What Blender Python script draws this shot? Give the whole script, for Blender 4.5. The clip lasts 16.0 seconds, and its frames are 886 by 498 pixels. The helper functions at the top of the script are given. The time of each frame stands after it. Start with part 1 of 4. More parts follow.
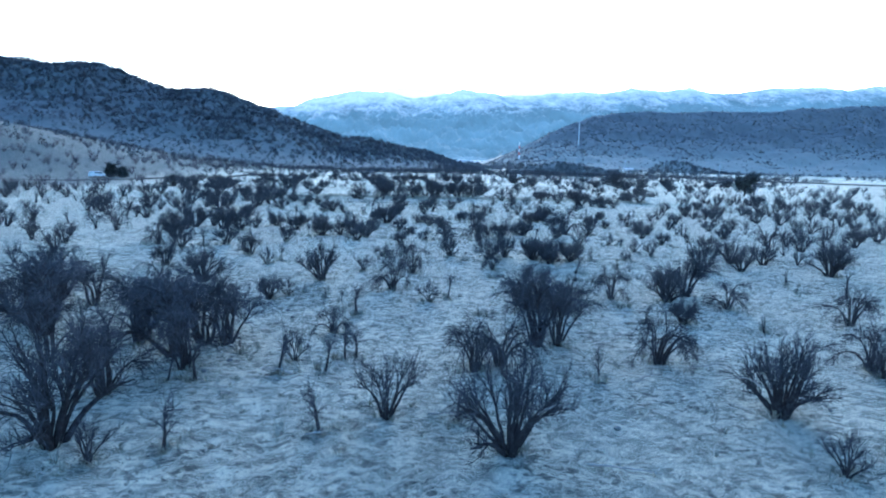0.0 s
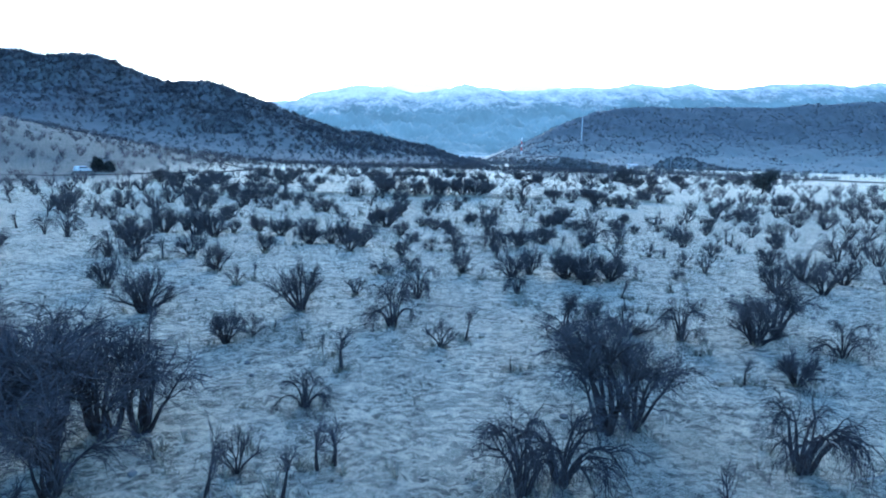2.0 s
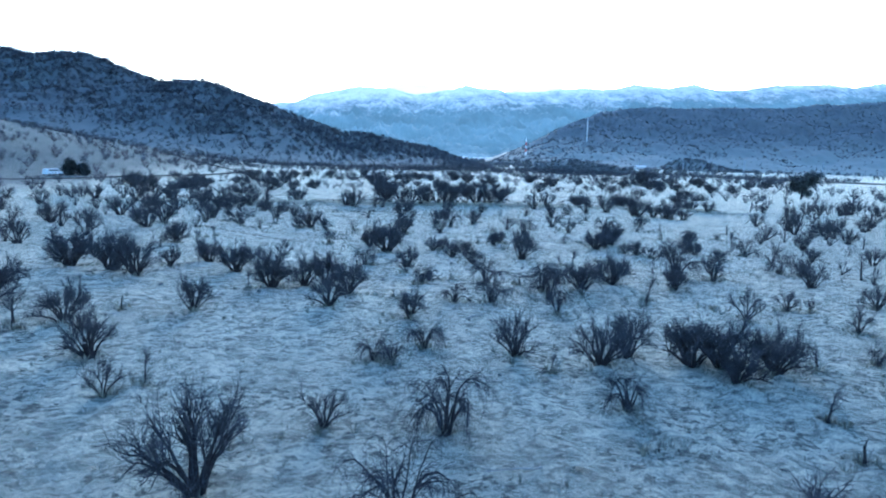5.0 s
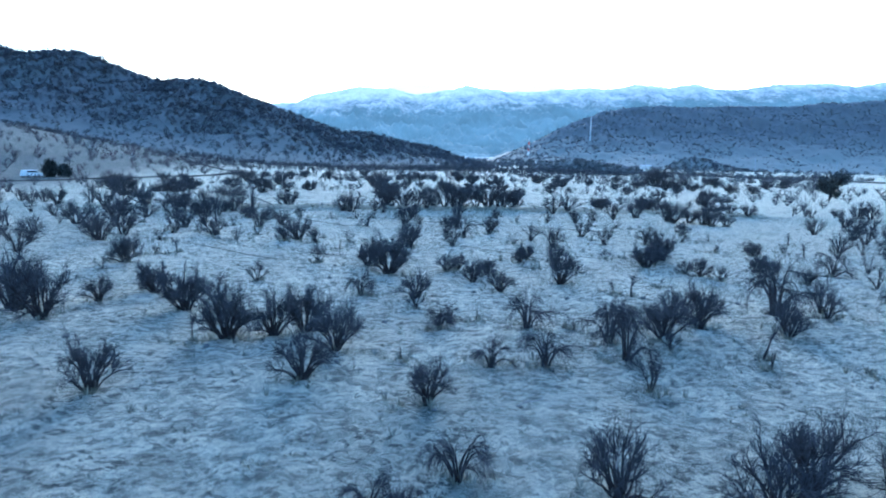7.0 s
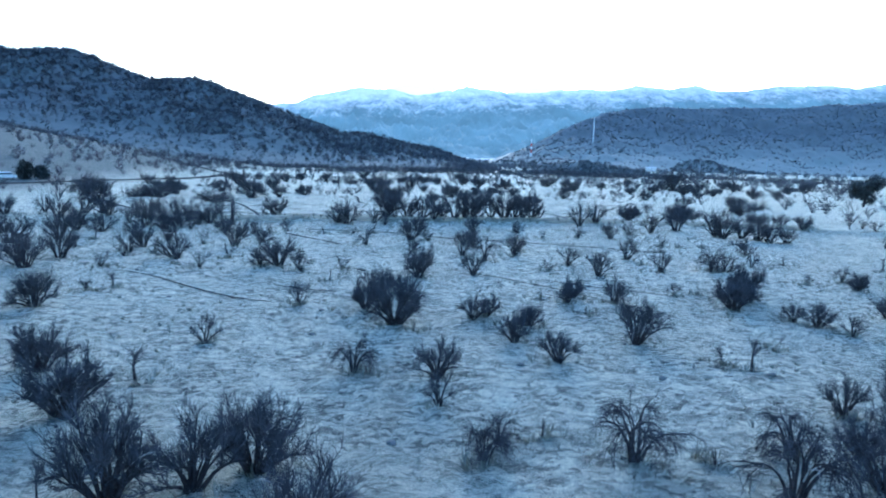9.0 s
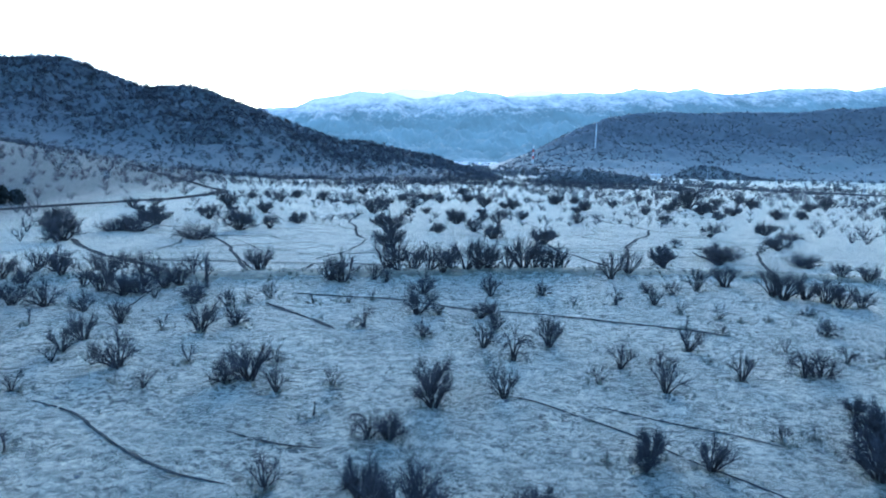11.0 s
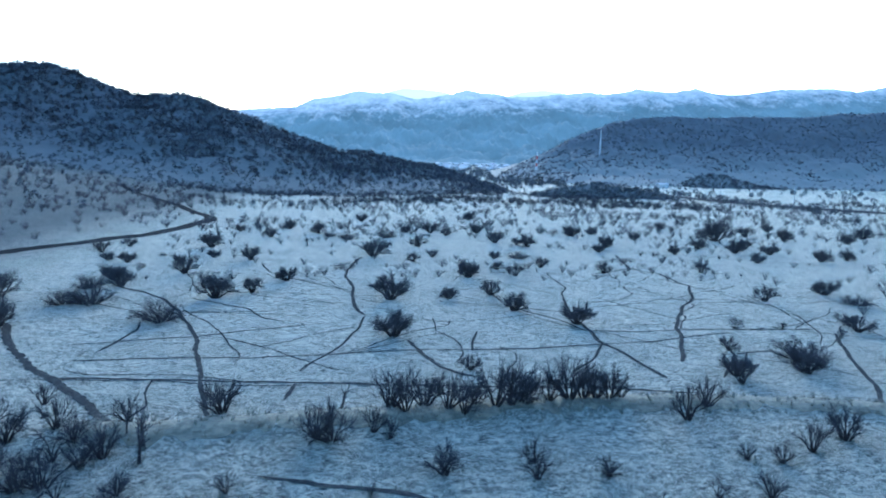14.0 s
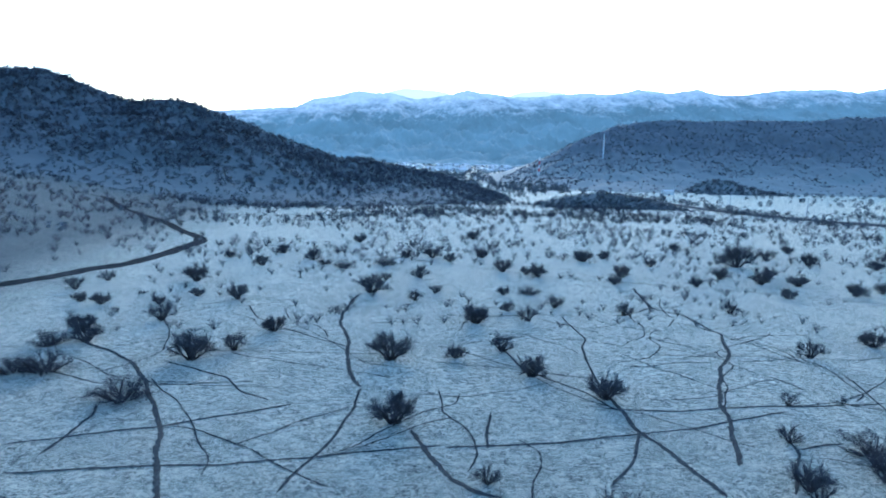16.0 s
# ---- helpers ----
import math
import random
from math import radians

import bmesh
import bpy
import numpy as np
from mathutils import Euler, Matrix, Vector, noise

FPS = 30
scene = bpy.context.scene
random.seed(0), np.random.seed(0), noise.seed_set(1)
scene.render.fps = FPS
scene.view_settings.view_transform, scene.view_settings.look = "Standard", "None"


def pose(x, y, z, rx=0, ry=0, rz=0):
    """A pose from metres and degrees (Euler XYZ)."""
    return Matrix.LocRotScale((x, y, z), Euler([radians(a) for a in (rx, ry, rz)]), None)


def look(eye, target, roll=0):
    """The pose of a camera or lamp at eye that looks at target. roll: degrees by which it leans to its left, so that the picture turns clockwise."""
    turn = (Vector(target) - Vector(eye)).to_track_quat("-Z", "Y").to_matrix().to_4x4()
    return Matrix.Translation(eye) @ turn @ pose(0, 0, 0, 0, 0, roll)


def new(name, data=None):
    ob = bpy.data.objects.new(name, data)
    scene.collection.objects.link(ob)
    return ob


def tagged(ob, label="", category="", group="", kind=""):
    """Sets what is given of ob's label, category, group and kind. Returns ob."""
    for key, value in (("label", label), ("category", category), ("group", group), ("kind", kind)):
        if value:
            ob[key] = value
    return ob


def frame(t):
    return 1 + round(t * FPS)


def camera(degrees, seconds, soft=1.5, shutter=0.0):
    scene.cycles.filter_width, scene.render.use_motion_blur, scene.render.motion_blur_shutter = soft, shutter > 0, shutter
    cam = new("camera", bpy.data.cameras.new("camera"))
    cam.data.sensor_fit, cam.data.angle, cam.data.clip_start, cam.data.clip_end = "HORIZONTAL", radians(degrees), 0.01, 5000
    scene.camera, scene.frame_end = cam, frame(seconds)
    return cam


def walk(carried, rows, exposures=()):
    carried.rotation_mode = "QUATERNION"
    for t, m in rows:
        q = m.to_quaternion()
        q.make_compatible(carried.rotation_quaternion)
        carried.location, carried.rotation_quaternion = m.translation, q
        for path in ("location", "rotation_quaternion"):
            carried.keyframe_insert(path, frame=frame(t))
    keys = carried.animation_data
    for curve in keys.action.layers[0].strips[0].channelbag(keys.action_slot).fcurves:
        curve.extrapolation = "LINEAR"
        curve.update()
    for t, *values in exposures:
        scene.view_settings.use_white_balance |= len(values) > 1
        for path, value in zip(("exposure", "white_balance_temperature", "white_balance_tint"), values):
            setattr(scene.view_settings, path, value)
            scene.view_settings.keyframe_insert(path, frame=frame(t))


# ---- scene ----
# ---------------------------------------------------------------- camera
cam = camera(70.0, 16.0, soft=1.9)
PATH = [
    (0, (-0.007, -4.893, 6.159), (0.191, -2.923, 5.872), 1.6),
    (0.5, (0.045, -3.396, 6.161), (0.242, -1.427, 5.869), 1.6),
    (1, (0.081, -1.737, 6.178), (0.278, 0.231, 5.882), 1.7),
    (1.5, (0.114, 0.161, 6.139), (0.31, 2.129, 5.84), 1.7),
    (2, (0.135, 2.191, 6.135), (0.332, 4.159, 5.833), 1.8),
    (2.5, (0.18, 4.325, 6.103), (0.376, 6.293, 5.802), 1.8),
    (3, (0.205, 6.541, 6.09), (0.402, 8.508, 5.789), 1.8),
    (3.5, (0.232, 8.814, 6.07), (0.429, 10.781, 5.77), 1.9),
    (4, (0.274, 11.126, 6.044), (0.469, 13.094, 5.746), 1.9),
    (6.5, (0.291, 21.221, 5.836), (0.482, 23.19, 5.539), 1.6),
    (7, (0.27, 23.355, 5.782), (0.46, 25.324, 5.485), 1.6),
    (7.5, (0.249, 25.527, 5.747), (0.439, 27.496, 5.449), 1.6),
    (8, (0.194, 27.677, 5.719), (0.385, 29.645, 5.422), 1.7),
    (8.5, (0.145, 29.88, 5.724), (0.336, 31.849, 5.428), 1.8),
    (11, (-0.012, 40.236, 8.969), (0.179, 42.207, 8.684), 1.6),
    (11.5, (-0.08, 42.406, 9.884), (0.111, 44.376, 9.599), 1.6),
    (12, (-0.12, 44.597, 10.843), (0.07, 46.567, 10.558), 1.6),
    (12.5, (-0.215, 46.738, 11.861), (-0.024, 48.708, 11.575), 1.6),
    (13, (-0.269, 48.876, 12.903), (-0.078, 50.846, 12.616), 1.6),
    (13.5, (-0.298, 51.131, 13.889), (-0.107, 53.101, 13.602), 1.6),
    (14, (-0.302, 53.434, 14.829), (-0.11, 55.404, 14.543), 1.7),
    (14.5, (-0.316, 55.684, 15.827), (-0.124, 57.654, 15.541), 1.7),
    (15, (-0.29, 57.899, 16.85), (-0.098, 59.869, 16.563), 1.7),
    (15.5, (-0.29, 60.076, 17.855), (-0.097, 62.046, 17.569), 1.8),
    (16, (-0.271, 62.269, 18.859), (-0.079, 64.239, 18.572), 1.8),
]
walk(cam, [(t, look(eye, target, roll)) for t, eye, target, roll in PATH],
     exposures=[(0.0, 1.81, 4290, 1), (9.0, 1.82, 4290, 1), (11.0, 1.68, 4290, 1), (16.0, 1.43, 4290, 1)])

# ---------------------------------------------------------------- sky and light: dawn glow ahead, behind the mountains
world = bpy.data.worlds.new("dawn_sky")
scene.world = world
world.use_nodes = True
wt = world.node_tree
sky = wt.nodes.new("ShaderNodeTexSky")
sky.sky_type = "NISHITA"
sky.sun_disc = False
sky.sun_elevation = radians(15)
sky.sun_rotation = radians(8)
sky.air_density, sky.dust_density, sky.ozone_density = 1.0, 2.5, 1.5
wt.links.new(sky.outputs[0], wt.nodes["Background"].inputs[0])
wt.nodes["Background"].inputs[1].default_value = 0.15
sun_data = bpy.data.lights.new("sun", "SUN")
sun_data.energy, sun_data.angle, sun_data.color = 0.5, radians(20), (1.0, 0.93, 0.85)
sun = new("sun", sun_data)
sun.matrix_world = look((60, 430, 85), (0, 0, 0))


# ---------------------------------------------------------------- materials
def material(name, low, high, scale=1.0, rough=0.9, bump=0.0, bump_scale=20.0, sheen=0.0, stretch=(1, 1, 1), island=0.0, lows=None, big=0.06, spec=0.25, foot=None):
    """Two colours mixed by a fine noise, tinted by a broad one, with relief."""
    m = bpy.data.materials.new(name)
    m.use_nodes = True
    t = m.node_tree
    bsdf = t.nodes["Principled BSDF"]
    bsdf.inputs["Roughness"].default_value = rough
    bsdf.inputs["Specular IOR Level"].default_value = spec
    if sheen:
        bsdf.inputs["Sheen Weight"].default_value = sheen
        bsdf.inputs["Sheen Roughness"].default_value = 0.45
        bsdf.inputs["Sheen Tint"].default_value = (1.0, 0.97, 0.9, 1)
    geo = t.nodes.new("ShaderNodeNewGeometry")
    mapping = t.nodes.new("ShaderNodeMapping")
    mapping.inputs["Scale"].default_value = stretch
    t.links.new(geo.outputs["Position"], mapping.inputs["Vector"])

    def noise_node(sc, detail=5.0, rgh=0.6):
        n = t.nodes.new("ShaderNodeTexNoise")
        n.inputs["Scale"].default_value = sc
        n.inputs["Detail"].default_value = detail
        n.inputs["Roughness"].default_value = rgh
        t.links.new(mapping.outputs[0], n.inputs["Vector"])
        return n

    def mix(fac, a, b, blend="MIX"):
        n = t.nodes.new("ShaderNodeMix")
        n.data_type, n.blend_type = "RGBA", blend
        for sock, v in ((n.inputs[0], fac), (n.inputs[6], a), (n.inputs[7], b)):
            if hasattr(v, "is_output"):
                t.links.new(v, sock)
            elif isinstance(v, (int, float)):
                sock.default_value = v
            else:
                sock.default_value = (*v, 1)
        return n.outputs[2]

    def ramp(sock, a, b):
        n = t.nodes.new("ShaderNodeMapRange")
        n.inputs["From Min"].default_value, n.inputs["From Max"].default_value = a, b
        t.links.new(sock, n.inputs["Value"])
        return n.outputs["Result"]

    fine = noise_node(scale)
    broad = noise_node(big, 3.0)
    col = mix(ramp(fine.outputs["Fac"], 0.36, 0.64), low, high)
    mid = tuple((a + b) * 0.5 for a, b in zip(low, high))
    col = mix(ramp(broad.outputs["Fac"], 0.42, 0.72), col, lows or tuple(v * 0.75 for v in mid))
    if foot:
        sep = t.nodes.new("ShaderNodeSeparateXYZ")
        t.links.new(geo.outputs["Position"], sep.inputs[0])
        up = t.nodes.new("ShaderNodeMath")
        up.operation = "MULTIPLY_ADD"
        up.inputs[1].default_value = -foot[1]
        t.links.new(broad.outputs["Fac"], up.inputs[0])
        t.links.new(sep.outputs["Z"], up.inputs[2])
        low_part = ramp(up.outputs[0], foot[0], foot[0] - foot[1] * 1.1)
        col = mix(low_part, col, foot[2])
    if island:
        rnd = t.nodes.new("ShaderNodeMapRange")
        rnd.inputs["To Min"].default_value, rnd.inputs["To Max"].default_value = 1 - island, 1 + island
        t.links.new(geo.outputs["Random Per Island"], rnd.inputs["Value"])
        grey = t.nodes.new("ShaderNodeCombineColor")
        for n in range(3):
            t.links.new(rnd.outputs["Result"], grey.inputs[n])
        col = mix(1.0, col, grey.outputs[0], "MULTIPLY")
    t.links.new(col, bsdf.inputs["Base Color"])
    if bump:
        b = t.nodes.new("ShaderNodeBump")
        b.inputs["Strength"].default_value = bump
        b.inputs["Distance"].default_value = 0.06
        relief = noise_node(bump_scale, 6.0, 0.7)
        t.links.new(relief.outputs["Fac"], b.inputs["Height"])
        t.links.new(b.outputs[0], bsdf.inputs["Normal"])
    return m


def ground_material():
    """Dry flattened grass: pale tussocks, darker thatch, soil and painted shade between, small dark tufts, greener
    patches.
    """
    m = bpy.data.materials.new("dry_grass_ground")
    m.use_nodes = True
    t = m.node_tree
    bsdf = t.nodes["Principled BSDF"]
    bsdf.inputs["Roughness"].default_value = 0.95
    bsdf.inputs["Specular IOR Level"].default_value = 0.2
    bsdf.inputs["Sheen Roughness"].default_value = 0.28
    bsdf.inputs["Sheen Tint"].default_value = (1.0, 0.92, 0.77, 1)
    geo = t.nodes.new("ShaderNodeNewGeometry")

    def layer(scale, detail, rough, low, high, stretch=(1, 1, 1), out=(0, 1)):
        mp = t.nodes.new("ShaderNodeMapping")
        mp.inputs["Scale"].default_value = stretch
        t.links.new(geo.outputs["Position"], mp.inputs["Vector"])
        n = t.nodes.new("ShaderNodeTexNoise")
        n.inputs["Scale"].default_value, n.inputs["Detail"].default_value, n.inputs["Roughness"].default_value = scale, detail, rough
        n.inputs["Distortion"].default_value = 0.4
        t.links.new(mp.outputs[0], n.inputs["Vector"])
        r = t.nodes.new("ShaderNodeMapRange")
        r.inputs["From Min"].default_value, r.inputs["From Max"].default_value = low, high
        r.inputs["To Min"].default_value, r.inputs["To Max"].default_value = out
        t.links.new(n.outputs["Fac"], r.inputs["Value"])
        return r.outputs["Result"]

    def mix(fac, a, b):
        n = t.nodes.new("ShaderNodeMix")
        n.data_type = "RGBA"
        t.links.new(fac, n.inputs[0])
        for sock, v in ((n.inputs[6], a), (n.inputs[7], b)):
            if isinstance(v, tuple):
                sock.default_value = (*v, 1)
            else:
                t.links.new(v, sock)
        return n.outputs[2]

    gaps = layer(3.8, 7, 0.74, 0.50, 0.565, (1, 1.25, 1), (0, 0.92))
    often = t.nodes.new("ShaderNodeMath")
    often.operation = "MULTIPLY"
    t.links.new(gaps, often.inputs[0])
    t.links.new(layer(0.45, 4, 0.6, 0.36, 0.62, out=(0.45, 1.0)), often.inputs[1])
    gaps = often.outputs[0]
    col = mix(layer(1.2, 7, 0.68, 0.44, 0.56, (1, 1.6, 1)), (0.155, 0.172, 0.130), (0.62, 0.60, 0.455))
    col = mix(layer(0.22, 4, 0.55, 0.47, 0.70, out=(0, 0.7)), col, (0.15, 0.175, 0.135))
    col = mix(layer(0.05, 4, 0.6, 0.50, 0.72, out=(0, 0.5)), col, (0.26, 0.245, 0.185))
    col = mix(layer(9.0, 4, 0.7, 0.50, 0.60, (1, 1.3, 1), (0, 0.6)), col, (0.08, 0.083, 0.075))
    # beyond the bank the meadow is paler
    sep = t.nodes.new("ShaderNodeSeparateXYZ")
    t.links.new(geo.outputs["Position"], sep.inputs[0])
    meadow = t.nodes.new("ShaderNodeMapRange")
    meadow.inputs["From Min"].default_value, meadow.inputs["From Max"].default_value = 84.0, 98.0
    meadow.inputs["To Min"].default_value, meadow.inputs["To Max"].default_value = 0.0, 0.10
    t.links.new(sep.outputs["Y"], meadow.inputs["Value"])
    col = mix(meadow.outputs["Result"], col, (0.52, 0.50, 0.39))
    # the slope under the hill gets darker, greyer grass with less nap
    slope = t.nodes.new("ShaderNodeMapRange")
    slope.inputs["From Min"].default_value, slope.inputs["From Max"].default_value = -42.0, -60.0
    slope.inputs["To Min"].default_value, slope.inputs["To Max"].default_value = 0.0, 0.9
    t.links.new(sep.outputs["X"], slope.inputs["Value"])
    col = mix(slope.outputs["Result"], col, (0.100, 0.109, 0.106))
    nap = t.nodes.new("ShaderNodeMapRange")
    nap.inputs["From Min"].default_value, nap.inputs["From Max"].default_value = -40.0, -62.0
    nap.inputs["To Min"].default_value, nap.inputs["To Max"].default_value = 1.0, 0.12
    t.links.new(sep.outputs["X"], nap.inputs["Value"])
    # soil, thatch and the shade between tussocks, painted dark here, have no nap
    col = mix(gaps, col, (0.042, 0.047, 0.047))
    bare = t.nodes.new("ShaderNodeMapRange")
    bare.inputs["To Min"].default_value, bare.inputs["To Max"].default_value = 1.0, 0.15
    t.links.new(gaps, bare.inputs["Value"])
    weight = t.nodes.new("ShaderNodeMath")
    weight.operation = "MULTIPLY"
    t.links.new(nap.outputs["Result"], weight.inputs[0])
    t.links.new(bare.outputs["Result"], weight.inputs[1])
    t.links.new(weight.outputs[0], bsdf.inputs["Sheen Weight"])
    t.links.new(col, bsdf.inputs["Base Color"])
    b = t.nodes.new("ShaderNodeBump")
    b.inputs["Strength"].default_value, b.inputs["Distance"].default_value = 1.0, 0.14
    t.links.new(layer(5.5, 8, 0.72, 0.2, 0.8), b.inputs["Height"])
    t.links.new(b.outputs[0], bsdf.inputs["Normal"])
    return m


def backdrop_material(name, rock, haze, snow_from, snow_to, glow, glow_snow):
    """Far relief: kilometres of blue air and the snow's brightness are painted as faint emission."""
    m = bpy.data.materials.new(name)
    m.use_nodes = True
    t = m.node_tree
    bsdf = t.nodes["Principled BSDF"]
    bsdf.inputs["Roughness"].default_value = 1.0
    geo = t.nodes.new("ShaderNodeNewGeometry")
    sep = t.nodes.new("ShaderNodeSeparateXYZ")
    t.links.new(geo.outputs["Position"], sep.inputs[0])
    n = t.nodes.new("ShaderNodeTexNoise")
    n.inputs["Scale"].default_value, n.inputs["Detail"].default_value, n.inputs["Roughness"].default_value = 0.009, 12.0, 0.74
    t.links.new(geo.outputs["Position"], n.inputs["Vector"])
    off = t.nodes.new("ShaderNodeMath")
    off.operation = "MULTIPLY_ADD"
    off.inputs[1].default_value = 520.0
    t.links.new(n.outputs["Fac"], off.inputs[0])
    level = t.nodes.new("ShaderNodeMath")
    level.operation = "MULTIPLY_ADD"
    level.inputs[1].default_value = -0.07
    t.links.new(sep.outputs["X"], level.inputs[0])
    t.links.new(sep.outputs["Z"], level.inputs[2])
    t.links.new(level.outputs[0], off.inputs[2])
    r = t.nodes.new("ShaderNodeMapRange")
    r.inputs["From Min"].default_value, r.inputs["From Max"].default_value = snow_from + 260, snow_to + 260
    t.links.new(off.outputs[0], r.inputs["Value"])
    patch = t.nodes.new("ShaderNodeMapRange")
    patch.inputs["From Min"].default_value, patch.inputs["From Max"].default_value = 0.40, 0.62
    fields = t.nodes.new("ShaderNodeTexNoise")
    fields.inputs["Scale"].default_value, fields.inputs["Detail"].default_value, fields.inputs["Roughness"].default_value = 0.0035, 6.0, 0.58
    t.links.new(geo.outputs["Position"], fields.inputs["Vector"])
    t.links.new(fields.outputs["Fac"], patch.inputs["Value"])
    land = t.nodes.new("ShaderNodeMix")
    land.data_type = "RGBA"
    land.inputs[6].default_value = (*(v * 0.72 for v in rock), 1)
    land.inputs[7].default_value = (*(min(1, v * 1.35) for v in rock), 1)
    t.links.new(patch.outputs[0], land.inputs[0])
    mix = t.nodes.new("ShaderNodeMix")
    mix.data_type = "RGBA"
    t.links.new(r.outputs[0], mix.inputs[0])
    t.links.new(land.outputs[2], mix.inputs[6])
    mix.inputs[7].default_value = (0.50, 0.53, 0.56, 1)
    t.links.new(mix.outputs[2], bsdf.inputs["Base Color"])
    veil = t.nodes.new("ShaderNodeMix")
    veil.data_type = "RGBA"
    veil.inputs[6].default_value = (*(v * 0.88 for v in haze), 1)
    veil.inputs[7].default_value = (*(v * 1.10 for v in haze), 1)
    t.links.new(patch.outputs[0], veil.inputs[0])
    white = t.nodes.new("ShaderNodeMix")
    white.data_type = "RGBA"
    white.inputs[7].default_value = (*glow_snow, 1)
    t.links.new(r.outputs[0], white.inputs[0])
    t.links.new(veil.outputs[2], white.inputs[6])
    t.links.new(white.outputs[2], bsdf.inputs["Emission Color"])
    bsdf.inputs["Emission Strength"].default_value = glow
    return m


GRASS = ground_material()
BANK_GRASS = material("bank_grass", (0.13, 0.125, 0.09), (0.33, 0.30, 0.21), 2.2, 0.95, 1.0, 7.0, 0.15, big=0.5, lows=(0.12, 0.12, 0.09))
TUFT = material("dry_tuft", (0.16, 0.155, 0.12), (0.38, 0.36, 0.29), 1.5, 0.9, island=0.35)
TRAIL = material("trodden_trail", (0.028, 0.030, 0.032), (0.085, 0.085, 0.082), 4.5, 1.0, 0.8, 9.0, 0.0, big=0.5, spec=0.02)
THATCH_SHADE = material("thatch_shade", (0.024, 0.026, 0.028), (0.065, 0.066, 0.066), 1.5, 0.95, island=0.3, spec=0.05)
DIRT_ROAD = material("dirt_road", (0.018, 0.019, 0.020), (0.044, 0.044, 0.044), 0.7, 1.0, 0.5, 4.0, big=0.1, spec=0.02)
BARK = material("dead_bark", (0.026, 0.023, 0.025), (0.070, 0.062, 0.064), 9.0, 0.95, 0.6, 40.0, big=1.0, spec=0.08)
TWIG = material("dead_twigs", (0.050, 0.048, 0.054), (0.110, 0.104, 0.112), 3.0, 0.9, big=0.6, island=0.3, spec=0.05)
PALE_WOOD = material("weathered_wood", (0.22, 0.21, 0.19), (0.42, 0.40, 0.37), 9.0, 0.85, 0.4, 40.0)
# hill ground is lightened and blued: air haze put into its colour
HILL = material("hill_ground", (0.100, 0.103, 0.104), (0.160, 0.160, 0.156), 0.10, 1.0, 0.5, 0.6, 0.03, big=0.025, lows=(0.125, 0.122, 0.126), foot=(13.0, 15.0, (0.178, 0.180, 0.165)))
# mesa ground is paled and greyed for the air in front of it
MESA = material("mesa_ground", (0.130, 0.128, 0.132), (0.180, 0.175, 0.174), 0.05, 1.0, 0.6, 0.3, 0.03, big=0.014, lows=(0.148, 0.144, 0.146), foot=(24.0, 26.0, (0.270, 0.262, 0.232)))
# scrub greys are raised in place of the haze over the hills
HAZY_SCRUB = material("scrub", (0.080, 0.079, 0.090), (0.125, 0.122, 0.130), 0.8, 0.95, island=0.18, big=0.05, spec=0.02)
# second, paler scrub for farther plants, with haze mixed into the colour
HAZIER_SCRUB = material("mesa_scrub", (0.122, 0.121, 0.128), (0.170, 0.167, 0.170), 0.8, 0.95, island=0.25, big=0.05, spec=0.03)
LEAF = material("evergreen_leaf", (0.040, 0.044, 0.045), (0.085, 0.088, 0.086), 0.9, 0.9, island=0.4, spec=0.05)
WHITE = material("white_paint", (0.70, 0.70, 0.69), (0.84, 0.84, 0.83), 2.0, 0.5)
RED = material("red_paint", (0.42, 0.05, 0.04), (0.55, 0.08, 0.06), 2.0, 0.5)
STEEL = material("galvanised_steel", (0.38, 0.39, 0.40), (0.55, 0.56, 0.57), 2.0, 0.45)
ROOF = material("roof_sheet", (0.45, 0.45, 0.46), (0.68, 0.68, 0.68), 0.4, 0.6)
PLASTER = material("plaster", (0.55, 0.53, 0.50), (0.75, 0.73, 0.70), 0.5, 0.9)
ASPHALT = material("asphalt", (0.035, 0.035, 0.036), (0.06, 0.06, 0.06), 0.5, 0.95)
RUBBER = material("rubber", (0.02, 0.02, 0.02), (0.04, 0.04, 0.04), 5.0, 0.8)
GLASS = material("dark_glass", (0.02, 0.025, 0.03), (0.03, 0.035, 0.04), 1.0, 0.08)
STONE = material("field_stone", (0.10, 0.10, 0.095), (0.22, 0.21, 0.20), 5.0, 0.95, 0.5, 20.0)
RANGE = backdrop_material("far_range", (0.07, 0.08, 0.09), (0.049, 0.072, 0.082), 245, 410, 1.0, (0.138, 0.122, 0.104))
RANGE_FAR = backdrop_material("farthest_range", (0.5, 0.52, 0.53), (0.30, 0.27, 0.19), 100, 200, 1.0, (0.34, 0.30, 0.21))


# ---------------------------------------------------------------- terrain form
def bend(a, centre, width):
    return 1 / (1 + np.exp(-np.clip((a - centre) / width, -40, 40)))


def waves(x, y, seed, lengths, gain=0.5):
    """Smooth irregular relief of about unit height: crossed, warped waves of several lengths."""
    r = np.random.RandomState(seed)
    total, amp = 0, 1.0
    for length in lengths:
        for _ in range(3):
            a, p, q = r.uniform(0, 2 * np.pi, 3)
            k = 2 * np.pi / (length * r.uniform(0.8, 1.25))
            u, v = x * np.cos(a) + y * np.sin(a), -x * np.sin(a) + y * np.cos(a)
            total = total + amp * 0.5 * np.sin(k * u + p + 1.3 * np.sin(0.6 * k * v + q))
        amp *= gain
    return total


def bank_line(x):
    """How far ahead the grassy bank of the terrace lies."""
    return 88.6 + 1.6 * np.sin((x - 3) / 11.0) - 0.0016 * (x - 6) ** 2


